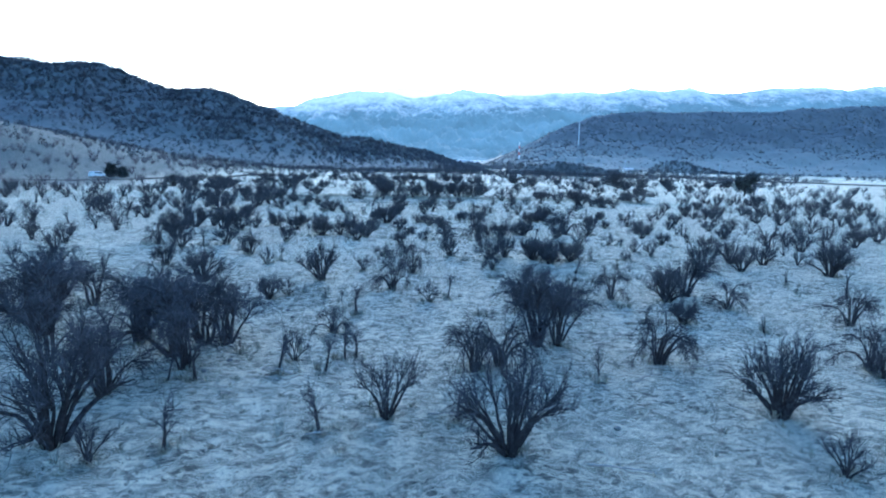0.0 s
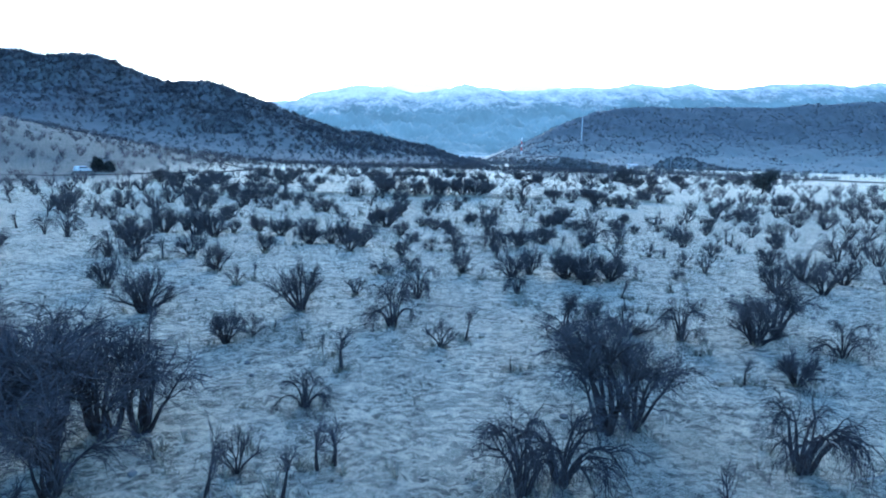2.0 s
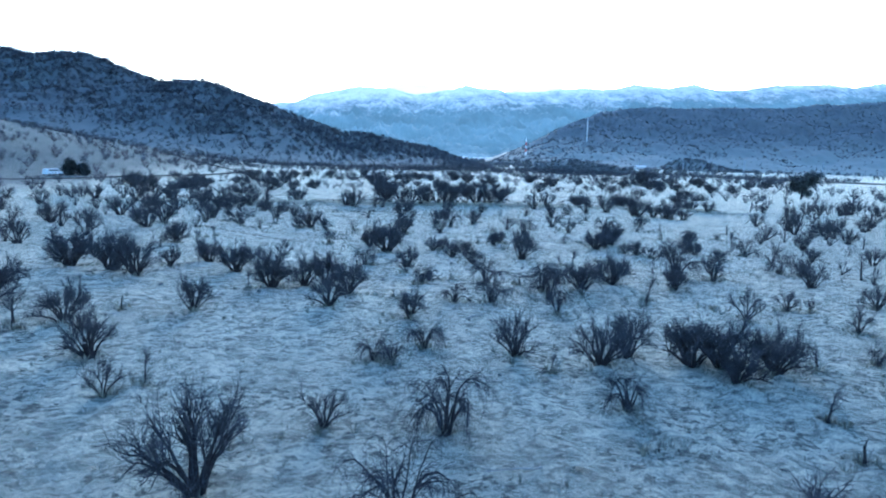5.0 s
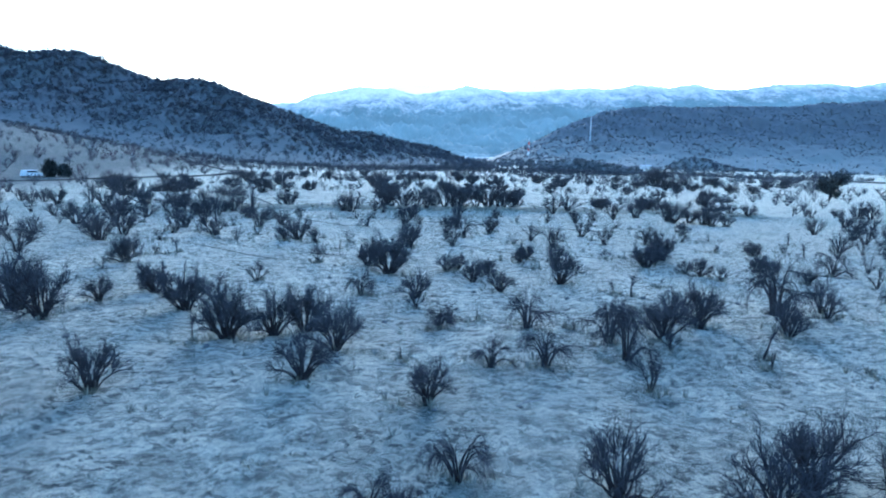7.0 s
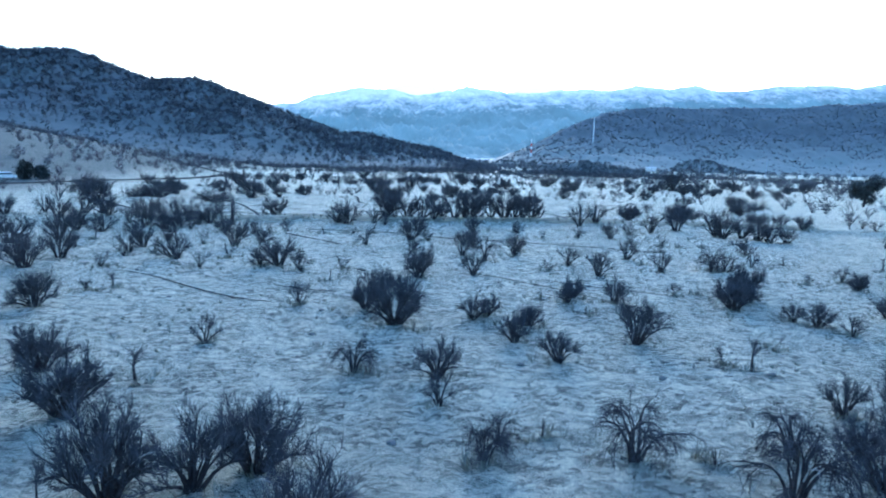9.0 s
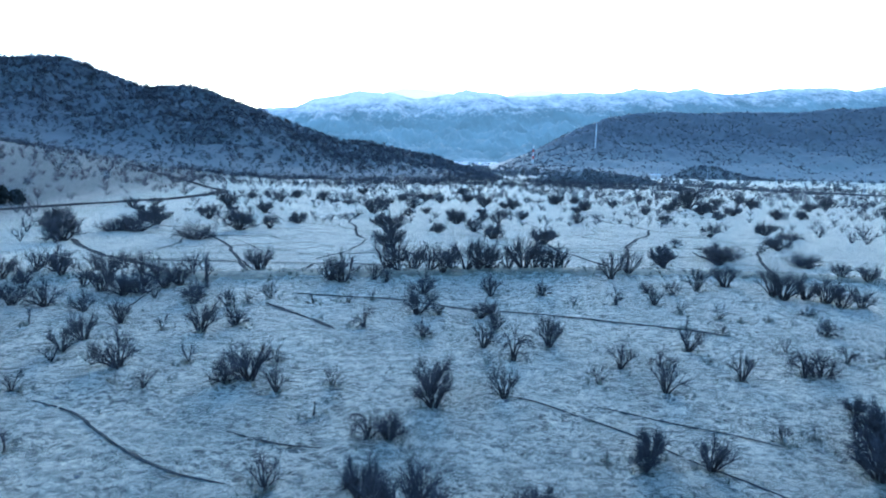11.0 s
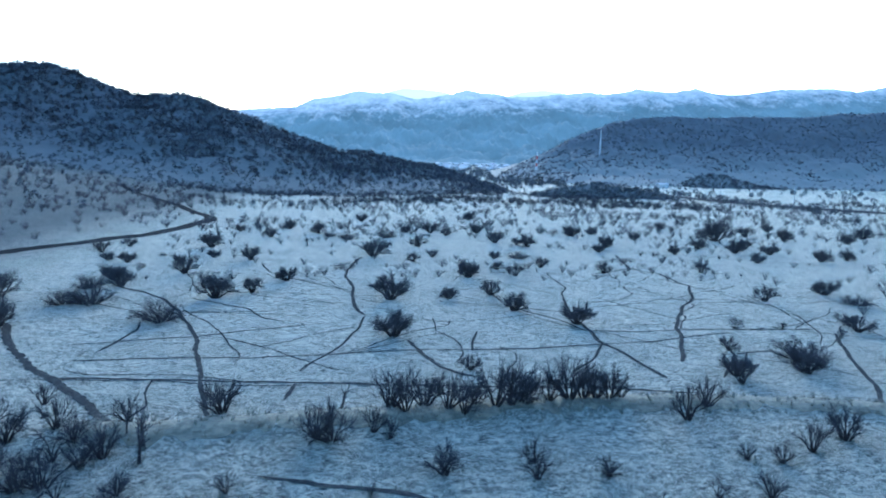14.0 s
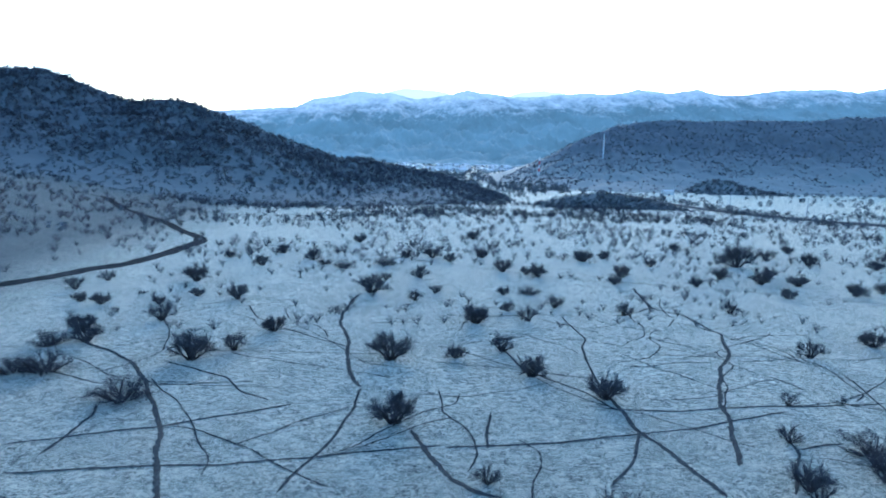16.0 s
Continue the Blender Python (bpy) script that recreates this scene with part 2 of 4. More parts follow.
def ground_z(x, y):
    x, y = np.asarray(x, float), np.asarray(y, float)
    z = 0.35 * np.exp(-(((y - 38) / 9.0) ** 2)) - 0.35 * bend(y, 94, 4) - 0.7 * bend(y, 118, 10)
    slope = 6 * np.log1p(np.exp(np.clip((-x - 50) / 6, -30, 60)))
    z = z + 0.2 * np.minimum(slope, 120 + 0 * slope) * bend(y, 165, 10) * (1 - 0.35 * bend(y, 255, 12))
    d = y - bank_line(x)
    z = z + 0.42 * np.exp(-((d / 1.6) ** 2)) * bend(60 - np.abs(x - 8), 0, 6)
    z = z - 8.0 * bend(y, 900, 150)
    near = bend(400 - y, 0, 60)
    z = z + 0.05 * near * waves(x, y, 4, (14.0, 6.0, 2.7))
    return z


def mesh_object(name, verts, faces, mat, parent=None, smooth=True):
    me = bpy.data.meshes.new(name)
    me.from_pydata(verts, [], faces)
    me.materials.append(mat)
    if smooth:
        me.polygons.foreach_set("use_smooth", [True] * len(me.polygons))
    me.update()
    ob = new(name, me)
    ob.parent = parent
    return ob


def grid_faces(nu, nv):
    i = np.arange((nu - 1) * (nv - 1))
    r, c = i // (nv - 1), i % (nv - 1)
    a = r * nv + c
    return np.stack([a, a + nv, a + nv + 1, a + 1], 1).tolist()


def part(name, bm, mat, parent, label=""):
    me = bpy.data.meshes.new(name)
    bm.to_mesh(me)
    bm.free()
    me.materials.append(mat)
    ob = new(name, me)
    ob.parent = parent
    return tagged(ob, label) if label else ob


def thing(name, x, y, z, turn, label, category, group="", kind=""):
    ob = new(name)
    ob.empty_display_size = 0.2
    ob.matrix_basis = pose(x, y, z, 0, 0, turn)
    return tagged(ob, label, category, group, kind)


def spaced(start, stop, fine_from, fine_to, fine, grow):
    """Grid lines: even where the camera passes, wider and wider outside."""
    mid = list(np.arange(fine_from, fine_to, fine))
    up, step = [mid[-1]], fine
    while up[-1] < stop:
        step *= grow
        up.append(up[-1] + step)
    down, step = [mid[0]], fine
    while down[-1] > start:
        step *= grow
        down.append(down[-1] - step)
    return np.array(down[:0:-1] + mid + up[1:])


def build_ground():
    xs, ys = spaced(-4000, 4000, -26, 34, 0.28, 1.07), spaced(-1500, 4950, 2, 104, 0.28, 1.06)
    gx, gy = np.meshgrid(xs, ys, indexing="ij")
    z = ground_z(gx, gy)
    close = bend(110 - gy, 0, 8) * bend(40 - np.abs(gx - 4), 0, 4)
    z = z + close * (0.035 * waves(gx, gy, 9, (1.3, 0.7), 0.7))
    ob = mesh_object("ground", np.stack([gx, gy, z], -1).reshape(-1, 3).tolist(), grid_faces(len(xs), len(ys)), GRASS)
    tagged(ob, "wide plain of pale dry grass at dawn", "ground", kind="structure")


build_ground()


# ---------------------------------------------------------------- hills and far mountains
def smooth_line(knots, x, column):
    kx = [k[0] for k in knots]
    return np.interp(x, kx, [k[column] for k in knots])


# x, y and height of the crest
HILL_CREST = [(-420, 420, 62), (-263, 400, 58.7), (-182, 390, 53.6), (-161, 388, 54.6), (-138, 390, 45.8), (-125, 392, 41.6),
              (-107, 390, 43.2), (-92, 388, 40.7), (-64, 386, 30.8), (-34, 392, 19.9), (-23, 396, 15.8), (-11, 400, 16.6),
              (6, 406, 13.2), (32, 414, 8.6), (56, 424, 1.0), (74, 432, -3.0)]
MESA_CREST = [(96, 640, -3), (115, 640, 3.7), (143, 650, 16.9), (172, 660, 31.5), (214, 690, 48.4), (240, 705, 57.5), (262, 715, 61.4),
              (283, 715, 63.3), (370, 715, 66.5), (455, 700, 70), (521, 690, 74.7), (627, 680, 82), (900, 700, 96)]


def slope_points(crest, x, s, reach, seed, power, rough):
    """Place on a hillside: s runs from the foot (0) over the crest (1) to the far foot (2)."""
    cy, cz = smooth_line(crest, x, 1), smooth_line(crest, x, 2)
    front = np.minimum(s, 1.0)
    back = np.maximum(s - 1.0, 0.0)
    y = cy - reach * (1 - front) + reach * 1.4 * back
    foot = ground_z(x, y) - 1.5
    rise = front ** power * (1 - back) ** 1.3
    gully = waves(x, y, seed, (55.0, 26.0, 12.0, 5.0), 0.55)
    z = foot + (np.maximum(cz - foot, 0)) * rise + gully * rough * np.minimum(front * (1 - back) * 1.3, 1) * np.clip((cz + 3) / 40, 0.05, 1) * (1 - 0.65 * np.exp(-((s - 1) / 0.08) ** 2))
    return y, z


def build_hill(name, crest, x0, x1, nx, reach, seed, power, rough, mat, label):
    xs = np.linspace(x0, x1, nx)
    ss = np.concatenate([np.linspace(0, 1, 60), np.linspace(1.04, 2, 14)])
    gx, gs = np.meshgrid(xs, ss, indexing="ij")
    gy, gz = slope_points(crest, gx, gs, reach, seed, power, rough)
    ob = mesh_object(name, np.stack([gx, gy, gz], -1).reshape(-1, 3).tolist(), grid_faces(len(xs), len(ss)), mat)
    return tagged(ob, label, "hill", kind="structure")


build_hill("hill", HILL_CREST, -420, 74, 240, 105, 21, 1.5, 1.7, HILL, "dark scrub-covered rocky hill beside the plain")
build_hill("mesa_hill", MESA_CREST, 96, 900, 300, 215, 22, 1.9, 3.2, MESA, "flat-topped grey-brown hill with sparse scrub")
KNOLL_CREST = [(62, 345, -3), (84, 350, 2.5), (100, 352, 4.4), (112, 350, 3.6), (128, 344, 0.5), (140, 340, -3)]
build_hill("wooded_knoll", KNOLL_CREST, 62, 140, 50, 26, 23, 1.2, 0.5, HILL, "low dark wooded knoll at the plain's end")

SPUR_CREST = [(218, 520, -6), (230, 520, 1.8), (240, 520, 7.6), (258, 520, 8.1), (272, 521, 4.1), (291, 522, 0.3), (310, 523, -3.2), (326, 524, -7.0)]
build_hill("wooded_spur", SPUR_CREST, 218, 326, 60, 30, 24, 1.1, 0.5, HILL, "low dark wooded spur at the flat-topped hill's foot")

RANGE_CREST = [(-6000, 4650, 160), (-1957, 4500, 217), (-1090, 4500, 285), (-762, 4500, 313), (-589, 4500, 329), (-492, 4500, 382), (-337, 4500, 410),
               (-182, 4500, 449), (-84, 4500, 445), (54, 4500, 440), (173, 4500, 410), (223, 4500, 406), (332, 4500, 423), (472, 4500, 455), (561, 4500, 486),
               (653, 4500, 470), (795, 4500, 467), (857, 4500, 446), (1082, 4500, 454), (1226, 4500, 481), (1433, 4500, 501), (1538, 4500, 494), (1663, 4500, 507),
               (1767, 4500, 537), (2024, 4500, 520), (2212, 4500, 557), (2363, 4500, 523), (2555, 4500, 526), (2852, 4500, 573), (3243, 4500, 595),
               (3445, 4500, 579), (3657, 4500, 616), (4714, 4500, 630), (6000, 4500, 560)]


def build_range(name, crest, x0, x1, nx, reach, rough, mat, label, seed):
    xs = np.linspace(x0, x1, nx)
    ss = np.linspace(0, 1, 90)
    gx, gs = np.meshgrid(xs, ss, indexing="ij")
    cy, cz = smooth_line(crest, gx, 1), smooth_line(crest, gx, 2)
    gy = cy - reach * (1 - gs)
    relief = waves(gx, gy, seed, (420.0, 210.0, 105.0, 52.0, 25.0, 13.0), 0.68)
    gz = -12 + (cz + 12) * (0.30 * gs + 0.70 * gs ** 2.6) + relief * rough * np.sin(np.pi * np.clip(gs, 0, 1)) ** 0.7 + 0.09 * rough * waves(gx, gy, seed + 1, (60.0, 28.0)) * gs
    ob = mesh_object(name, np.stack([gx, gy, gz], -1).reshape(-1, 3).tolist(), grid_faces(len(xs), len(ss)), mat)
    return tagged(ob, label, "mountains", kind="structure")


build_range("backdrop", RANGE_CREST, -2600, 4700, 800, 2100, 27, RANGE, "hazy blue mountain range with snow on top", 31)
FAR_CREST = [(-6000, 4900, 100), (-120, 4850, 440), (37, 4850, 488), (143, 4850, 517), (314, 4850, 513), (443, 4850, 499), (531, 4850, 475),
             (880, 4850, 475), (1032, 4850, 525), (1187, 4850, 541), (1321, 4850, 533), (1412, 4850, 511), (6000, 4900, 300)]
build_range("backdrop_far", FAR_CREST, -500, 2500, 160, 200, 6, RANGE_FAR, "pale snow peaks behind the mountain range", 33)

# ---------------------------------------------------------------- where shrubs stand: kind, x, y, height
STANDS = [
    "t -5.6 15.4 2.1, t -4.9 15.6 1.9, t -7.7 15.8 2.1, w -7.4 19.7 1.4, t 6.7 23.1 1.4, t 7.3 22.3 1.4, c 8.8 23.1 0.9, t -6.2 14.4 2.2, t -9.6 13.9 2.3, t -10.9 16.6 2.3, t -8.0 17.4 2.1",
    "d -15.5 85.0 1.6, v -17.0 86.2 1.7, d -18.8 85.0 1.8, v -20.4 86.9 1.6, d -22.0 85.4 1.5, v -24.2 86.4 1.8, d -25.6 84.8 1.6, v -27.6 86.9 1.7, d -30.0 85.5 1.6, d -14.2 82.6 1.2, v -19.4 82.8 1.4, s -13.2 85.6 2.1, d -32.6 88.4 1.6, v -36.0 90.5 1.7, d -22.9 82.4 1.2",
    "f 9.4 6.2 0.9, f -5.7 7.5 0.9, v 2.8 7.6 2.0, s -4.4 7.9 1.2, v -6.7 8.2 2.5, s -1.3 8.8 1.3, v 9.9 9.1 1.9, s 1.9 9.2 0.8, f 0.2 9.5 1.5, t -6.9 11.1 2.1, s 6.2 11.8 1.0, s -5.6 11.8 1.0, v 15.0 11.9 0.9",
    "s -4.9 12.0 1.2, s -2.8 12.6 1.4, w 15.2 12.6 1.5, s -1.5 12.7 1.2, w 2.8 12.8 1.5, t -5.5 13.0 2.0, w 3.6 13.1 1.6, w 8.7 13.4 1.6, s -1.0 13.7 1.0, f -2.5 13.7 0.9, s -0.7 13.9 1.0, s -4.2 14.3 0.5, t 5.3 15.4 2.4, t 6.1 15.7 2.0, w -1.6 16.9 1.0, k 14.4 16.9 0.8, w 18.4 17.6 1.5, t -12.0 17.8 2.2, d 11.8 18.1 0.9, t -11.5 18.2 1.4, s 10.4 18.3 0.8, t -13.3 18.9 1.5",
    "k 3.9 19.3 0.5, w 7.4 19.4 0.9, s -0.9 19.5 1.3, c 6.4 19.9 1.3, w 14.8 20.2 1.2, s -1.5 20.5 0.8, k 10.3 20.7 0.4, t -11.2 20.7 1.9, f 2.1 21.4 0.9, s -6.9 21.6 1.3, v 12.8 21.7 1.5, v -4.7 22.1 1.1, t -13.1 22.2 2.2, w 10.4 22.2 1.5, k -2.3 22.2 0.5, s 3.0 22.3 1.2, f -4.0 22.7 0.8, t 14.3 22.9 1.7, k -3.4 23.5 0.4, w 0.6 23.6 1.7, k 20.4 23.7 0.5, w 13.9 24.2 1.2",
    "v -8.4 25.6 1.6, k 21.1 25.6 0.8, v -2.8 25.8 1.8, k 10.8 26.0 0.5, k 10.1 26.5 0.6, k 13.6 27.0 0.4, k 6.1 27.2 0.3, v 25.3 28.0 2.1, w 1.7 28.0 1.4, f -0.9 28.3 0.9, s 10.7 28.4 0.9, v 18.4 29.2 1.5, w 6.2 29.2 0.9, v -11.2 29.2 1.3, k 13.5 29.6 0.6, f -6.2 30.2 0.9, d 9.8 30.7 0.9, s -5.5 30.9 0.9, d 11.2 31.2 1.2, s 12.6 31.4 0.8, s 4.9 31.5 0.6, v 9.9 31.7 1.4, v 21.5 31.8 1.5, w 14.8 31.8 0.6, v 6.5 32.0 1.2",
    "d 9.2 32.0 1.2, f 0.6 32.4 0.6, w 0.1 32.5 0.7, v -7.6 32.7 1.3, v 4.2 32.7 1.2, v 7.6 32.8 1.4, f 17.1 33.3 1.1, w 1.6 33.4 0.8, v -12.0 34.6 1.0, f 16.7 35.0 0.9, s -10.9 35.2 1.2, w -13.7 35.5 1.4, v -9.7 35.8 1.3, v 22.2 35.8 1.1, f 13.5 36.5 1.1, v -6.2 37.5 1.2, v 1.3 36.6 1.0, f 6.7 37.3 0.9, v -1.6 38.0 1.1, k -8.7 37.7 0.5, f 16.8 37.7 0.6, f 16.0 37.9 0.9, v 20.0 38.2 0.9, k 13.2 38.5 0.2, d -13.6 38.6 1.7, k 10.7 38.8 0.6, w 4.6 39.1 1.0, w 3.1 38.9 0.8",
    "w 7.0 39.6 1.3, s 11.1 39.8 1.1, f 22.8 39.9 0.7, f 8.6 40.3 0.6, v -1.0 40.5 1.3, w 7.1 41.3 1.3, v 8.9 41.5 1.2, s -5.2 41.7 0.9, v 13.3 41.9 1.0, d -4.3 42.1 1.5, v -3.0 42.3 1.35, v 9.4 42.7 0.9, k 6.5 42.8 0.4, v 10.8 42.9 1.1, w 5.0 43.0 1.2, d -2.1 43.0 1.35, f 13.9 43.1 1.1, w 8.3 43.2 0.9, d 27.5 43.4 0.9, w 2.1 43.1 0.8, w 2.5 43.8 0.7, k 0.8 39.6 0.4, k 3.5 44.2 0.4, v 11.3 43.9 1.3, f 16.6 44.6 1.0, v -10.6 44.2 1.7, v 10.9 45.1 0.9, w 15.0 45.2 2.0, d -6.5 45.4 1.3, d -12.2 45.6 1.7, f 17.3 45.9 1.2",
    "f 1.5 46.1 0.9, v 22.6 46.5 0.9, d -14.6 46.8 1.7, v -10.0 46.9 0.95, w 21.8 47.2 1.1, s -5.9 47.6 1.0, v 1.6 48.1 1.0, s 10.7 48.5 1.0, w -0.6 48.6 1.0, d -8.6 48.6 1.1, s 10.2 49.2 0.6, v 5.3 49.4 0.9, s 13.0 50.8 0.5, f -5.2 51.2 1.0, v 20.5 51.3 0.8, v 4.4 51.4 1.1, v 8.5 51.5 1.7, v 27.0 52.0 1.0, f 16.6 52.1 0.9, k 1.2 52.8 0.4",
    "v 16.3 53.5 1.0, d 5.4 53.6 0.8, w 23.6 53.7 1.3, d 20.3 53.8 0.9, d 0.6 53.9 1.9, v 15.9 54.4 0.8, v 3.5 54.5 1.0, d 20.0 54.6 1.0, v 4.1 55.0 0.9, k 8.0 55.2 0.4, d -12.5 55.8 1.4, d -0.5 56.0 1.1, d 14.7 56.4 1.3, f -3.1 56.6 1.0, v 9.7 56.9 1.2, d 7.8 57.1 0.8, k 6.8 57.6 0.5, d 15.7 57.7 1.2, d 8.3 57.9 0.9, d 16.5 58.6 1.5, f -12.0 58.8 0.5, s -11.0 58.9 0.9, f 13.3 59.0 0.6, s 14.5 59.0 0.5, d 0.3 59.4 0.9, w -0.4 59.6 1.0",
    "d 23.1 60.1 0.9, d 17.4 60.9 0.7, f 25.9 61.4 0.6, k -2.3 61.5 0.6, f 21.6 61.6 0.6, w 23.8 62.1 0.9, d 1.9 62.1 1.4, v 4.7 62.9 1.4, v 11.3 63.4 1.5, d 1.9 63.6 1.5, d -17.0 63.7 1.8, v -4.0 63.9 1.1, f -13.6 64.0 0.9, f -9.0 64.3 1.0, f 8.9 64.5 0.8, f -1.9 64.5 0.9, v 15.2 64.6 1.4, k -10.2 64.7 0.9, w 18.2 64.9 1.5, d -6.1 64.9 1.2, c 19.1 65.2 1.2, d -5.3 65.2 1.6, s 29.2 65.8 1.0, v 10.5 66.2 1.3, w 12.5 66.6 1.1, d -16.8 66.6 1.8, d -10.9 66.7 1.7",
    "w 21.9 67.1 1.0, k 15.2 67.2 0.5, k 4.8 67.3 0.6, w -4.5 67.3 0.8, s 24.1 67.4 0.7, f -8.3 67.5 0.9, w 6.0 67.6 1.5, s -12.5 68.2 0.7, v 14.9 68.8 1.4, f 20.0 68.9 0.8, v -14.2 69.0 1.3, v 8.1 69.3 1.6, v 4.9 69.4 1.4, d -14.1 70.8 1.4, v 8.6 71.1 1.3, d 2.1 71.3 1.0, d 24.1 71.4 1.1, f 18.4 71.9 0.7, d -9.1 72.3 1.6, v 6.0 72.5 1.0, f -11.1 72.6 0.9, s 16.7 72.7 0.9, w -0.9 72.9 1.3, s -17.9 73.3 1.2, d -7.6 73.4 1.3, v 6.2 73.6 1.0, k 20.8 74.3 0.6, k 22.6 74.4 0.6",
    "f 19.9 75.0 1.0",
    "f -14.0 75.1 0.8, d 5.7 75.4 1.0, c 26.0 75.8 0.6, v 3.3 75.9 0.8, d 2.1 76.0 1.6, d 6.4 76.1 1.0, f 18.1 76.3 1.0, d -16.5 76.3 1.3, v -9.0 77.6 1.2, d -21.0 77.6 1.3, d -19.2 77.6 1.7, d 30.0 78.1 1.7, d 31.4 78.1 1.4, f 12.1 78.4 0.7, w 14.9 78.5 1.4, v 17.5 78.6 1.4, d -11.3 78.6 1.4, f -8.1 78.7 0.9, k -4.2 78.8 0.7, f -2.0 78.8 0.7, f -0.6 79.7 0.7, d 30.0 79.7 1.8, d -11.6 80.2 1.2, v -7.0 80.3 1.1, d 27.5 80.5 2.2, d 29.2 80.6 1.4, v 7.2 80.8 1.4, d -16.1 80.8 1.6",
    "d -15.1 80.9 1.7, d 10.7 80.9 1.1, v 27.4 81.4 2.3, d 2.8 81.5 1.7, d -17.8 81.6 1.7, v 20.3 82.1 1.1, v 18.6 82.5 1.0, v 7.4 82.5 1.4",
    "s -11.7 83.1 2.5, v 22.7 83.2 1.9, d -13.6 83.7 1.6, d -23.9 84.2 1.2, d 25.5 84.4 1.9, s -12.2 84.8 2.4, d 38.2 86.0 1.4, d -22.8 86.4 2.1, d 36.9 87.2 1.3, v 17.8 87.4 2.4, v 19.7 88.8 2.2, f -23.4 90.1 1.0",
    "v 25.0 93.8 1.9, c 39.1 94.8 1.0, d 25.6 95.6 1.6, d 31.3 96.0 1.7, c 40.6 97.2 1.2, v 6.2 97.2 1.2, c 33.4 99.7 1.6, v 28.8 102.3 1.3",
    "f 41.9 106.2 0.9, d 0.8 106.3 2.2, v 45.3 108.4 1.7, d -33.0 108.4 2.6, f 33.3 109.1 1.2, f 38.2 109.3 0.8, d 46.2 110.8 1.2, d 18.4 110.9 2.0, c -20.3 111.6 2.0, f 47.4 114.0 0.8, d 13.5 117.0 1.9, c -31.8 118.1 1.5, c -29.4 118.2 1.9",
    "c 54.5 120.3 1.3, d -39.6 121.2 2.6, d -18.0 121.9 2.6, d 0.7 121.9 2.7, d 7.2 122.4 1.3, v 44.7 122.5 2.0, v 12.3 124.7 1.9, v -14.8 124.9 2.0, d 55.2 126.6 1.8, c -33.1 126.7 1.5, d -30.2 128.1 2.1, d -12.1 132.4 1.7, d -33.7 133.5 1.4, d -32.6 133.6 1.4, d 11.3 136.5 2.3, v -25.7 136.8 2.2, v 18.0 137.4 1.9, f -32.4 140.7 0.7, v 31.6 140.9 1.9, v 47.1 142.4 1.7, d 16.5 143.2 1.2, d -35.8 144.6 1.5, v 23.3 144.8 1.7",
    "d -28.8 145.1 1.2, d -39.0 146.0 1.2, d -19.7 148.5 2.1, v 4.5 148.7 1.5, d -25.3 149.8 1.2, c -33.2 151.5 0.5, d 62.1 152.2 1.7, d 17.7 152.7 1.3, v -42.9 153.6 1.9, d -1.8 153.7 2.6, v 7.7 153.9 1.3, c 21.9 153.9 1.4, d 75.1 154.5 2.1, d 81.6 156.9 1.8, v -41.1 159.7 1.6, d -28.4 160.3 2.6, d 51.7 160.7 1.7, d 38.1 161.9 1.4, d 70.5 162.1 1.9, v 0.5 163.3 1.4, d 64.5 163.3 2.4, s -13.3 164.4 1.7, v 6.1 165.5 2.1, d 26.5 167.3 2.3, d 59.6 167.7 2.2, d 41.8 168.7 2.2, d 70.0 169.2 2.0, d 25.0 169.7 1.5",
    "d 21.2 171.9 2.4, c -6.8 173.8 1.7, d -21.3 175.1 1.9, c 0.6 177.5 1.9, c -10.6 177.7 1.3, d 99.3 179.5 2.0",
    "d 52.1 180.0 1.7, d 70.4 181.1 4.6, d -13.0 181.9 2.2, d 12.7 182.6 1.7, d -28.7 183.2 1.3, d 87.5 183.7 2.7, d 40.1 184.9 2.3, d 4.5 186.5 1.4, d 9.8 187.2 2.1, d 19.9 187.5 1.9, d 45.8 189.0 1.8, d 110.8 189.5 2.6, v 82.2 189.8 2.4, d -19.9 190.2 1.9, d 94.8 201.6 1.9, d 67.2 202.0 1.9, d -5.3 207.5 2.0, d 22.1 216.7 2.0",
    "d -9.4 89.2 2.1, d -2.8 85.1 2.3, v -3.6 85.4 2.0, s -2.5 89.3 1.9, v 0.3 88.9 2.7, v 1.2 88.2 2.7, d 2.4 89.2 2.1, v 3.7 88.5 2.3, v 4.6 88.1 2.4, d 5.4 89.1 2.0, v 6.6 88.9 2.8, v 7.5 88.9 2.8, d 8.1 89.4 2.3, d 8.5 89.0 1.6, v 10.0 89.6 1.8, d 11.4 90.0 2.8, d 12.3 90.0 2.6, v 13.0 89.9 2.1, d 14.0 89.9 2.0, v 14.7 89.9 1.2, v -0.6 86.1 1.5, v 0.3 85.5 1.2, s -12.0 84.6 2.1",
]

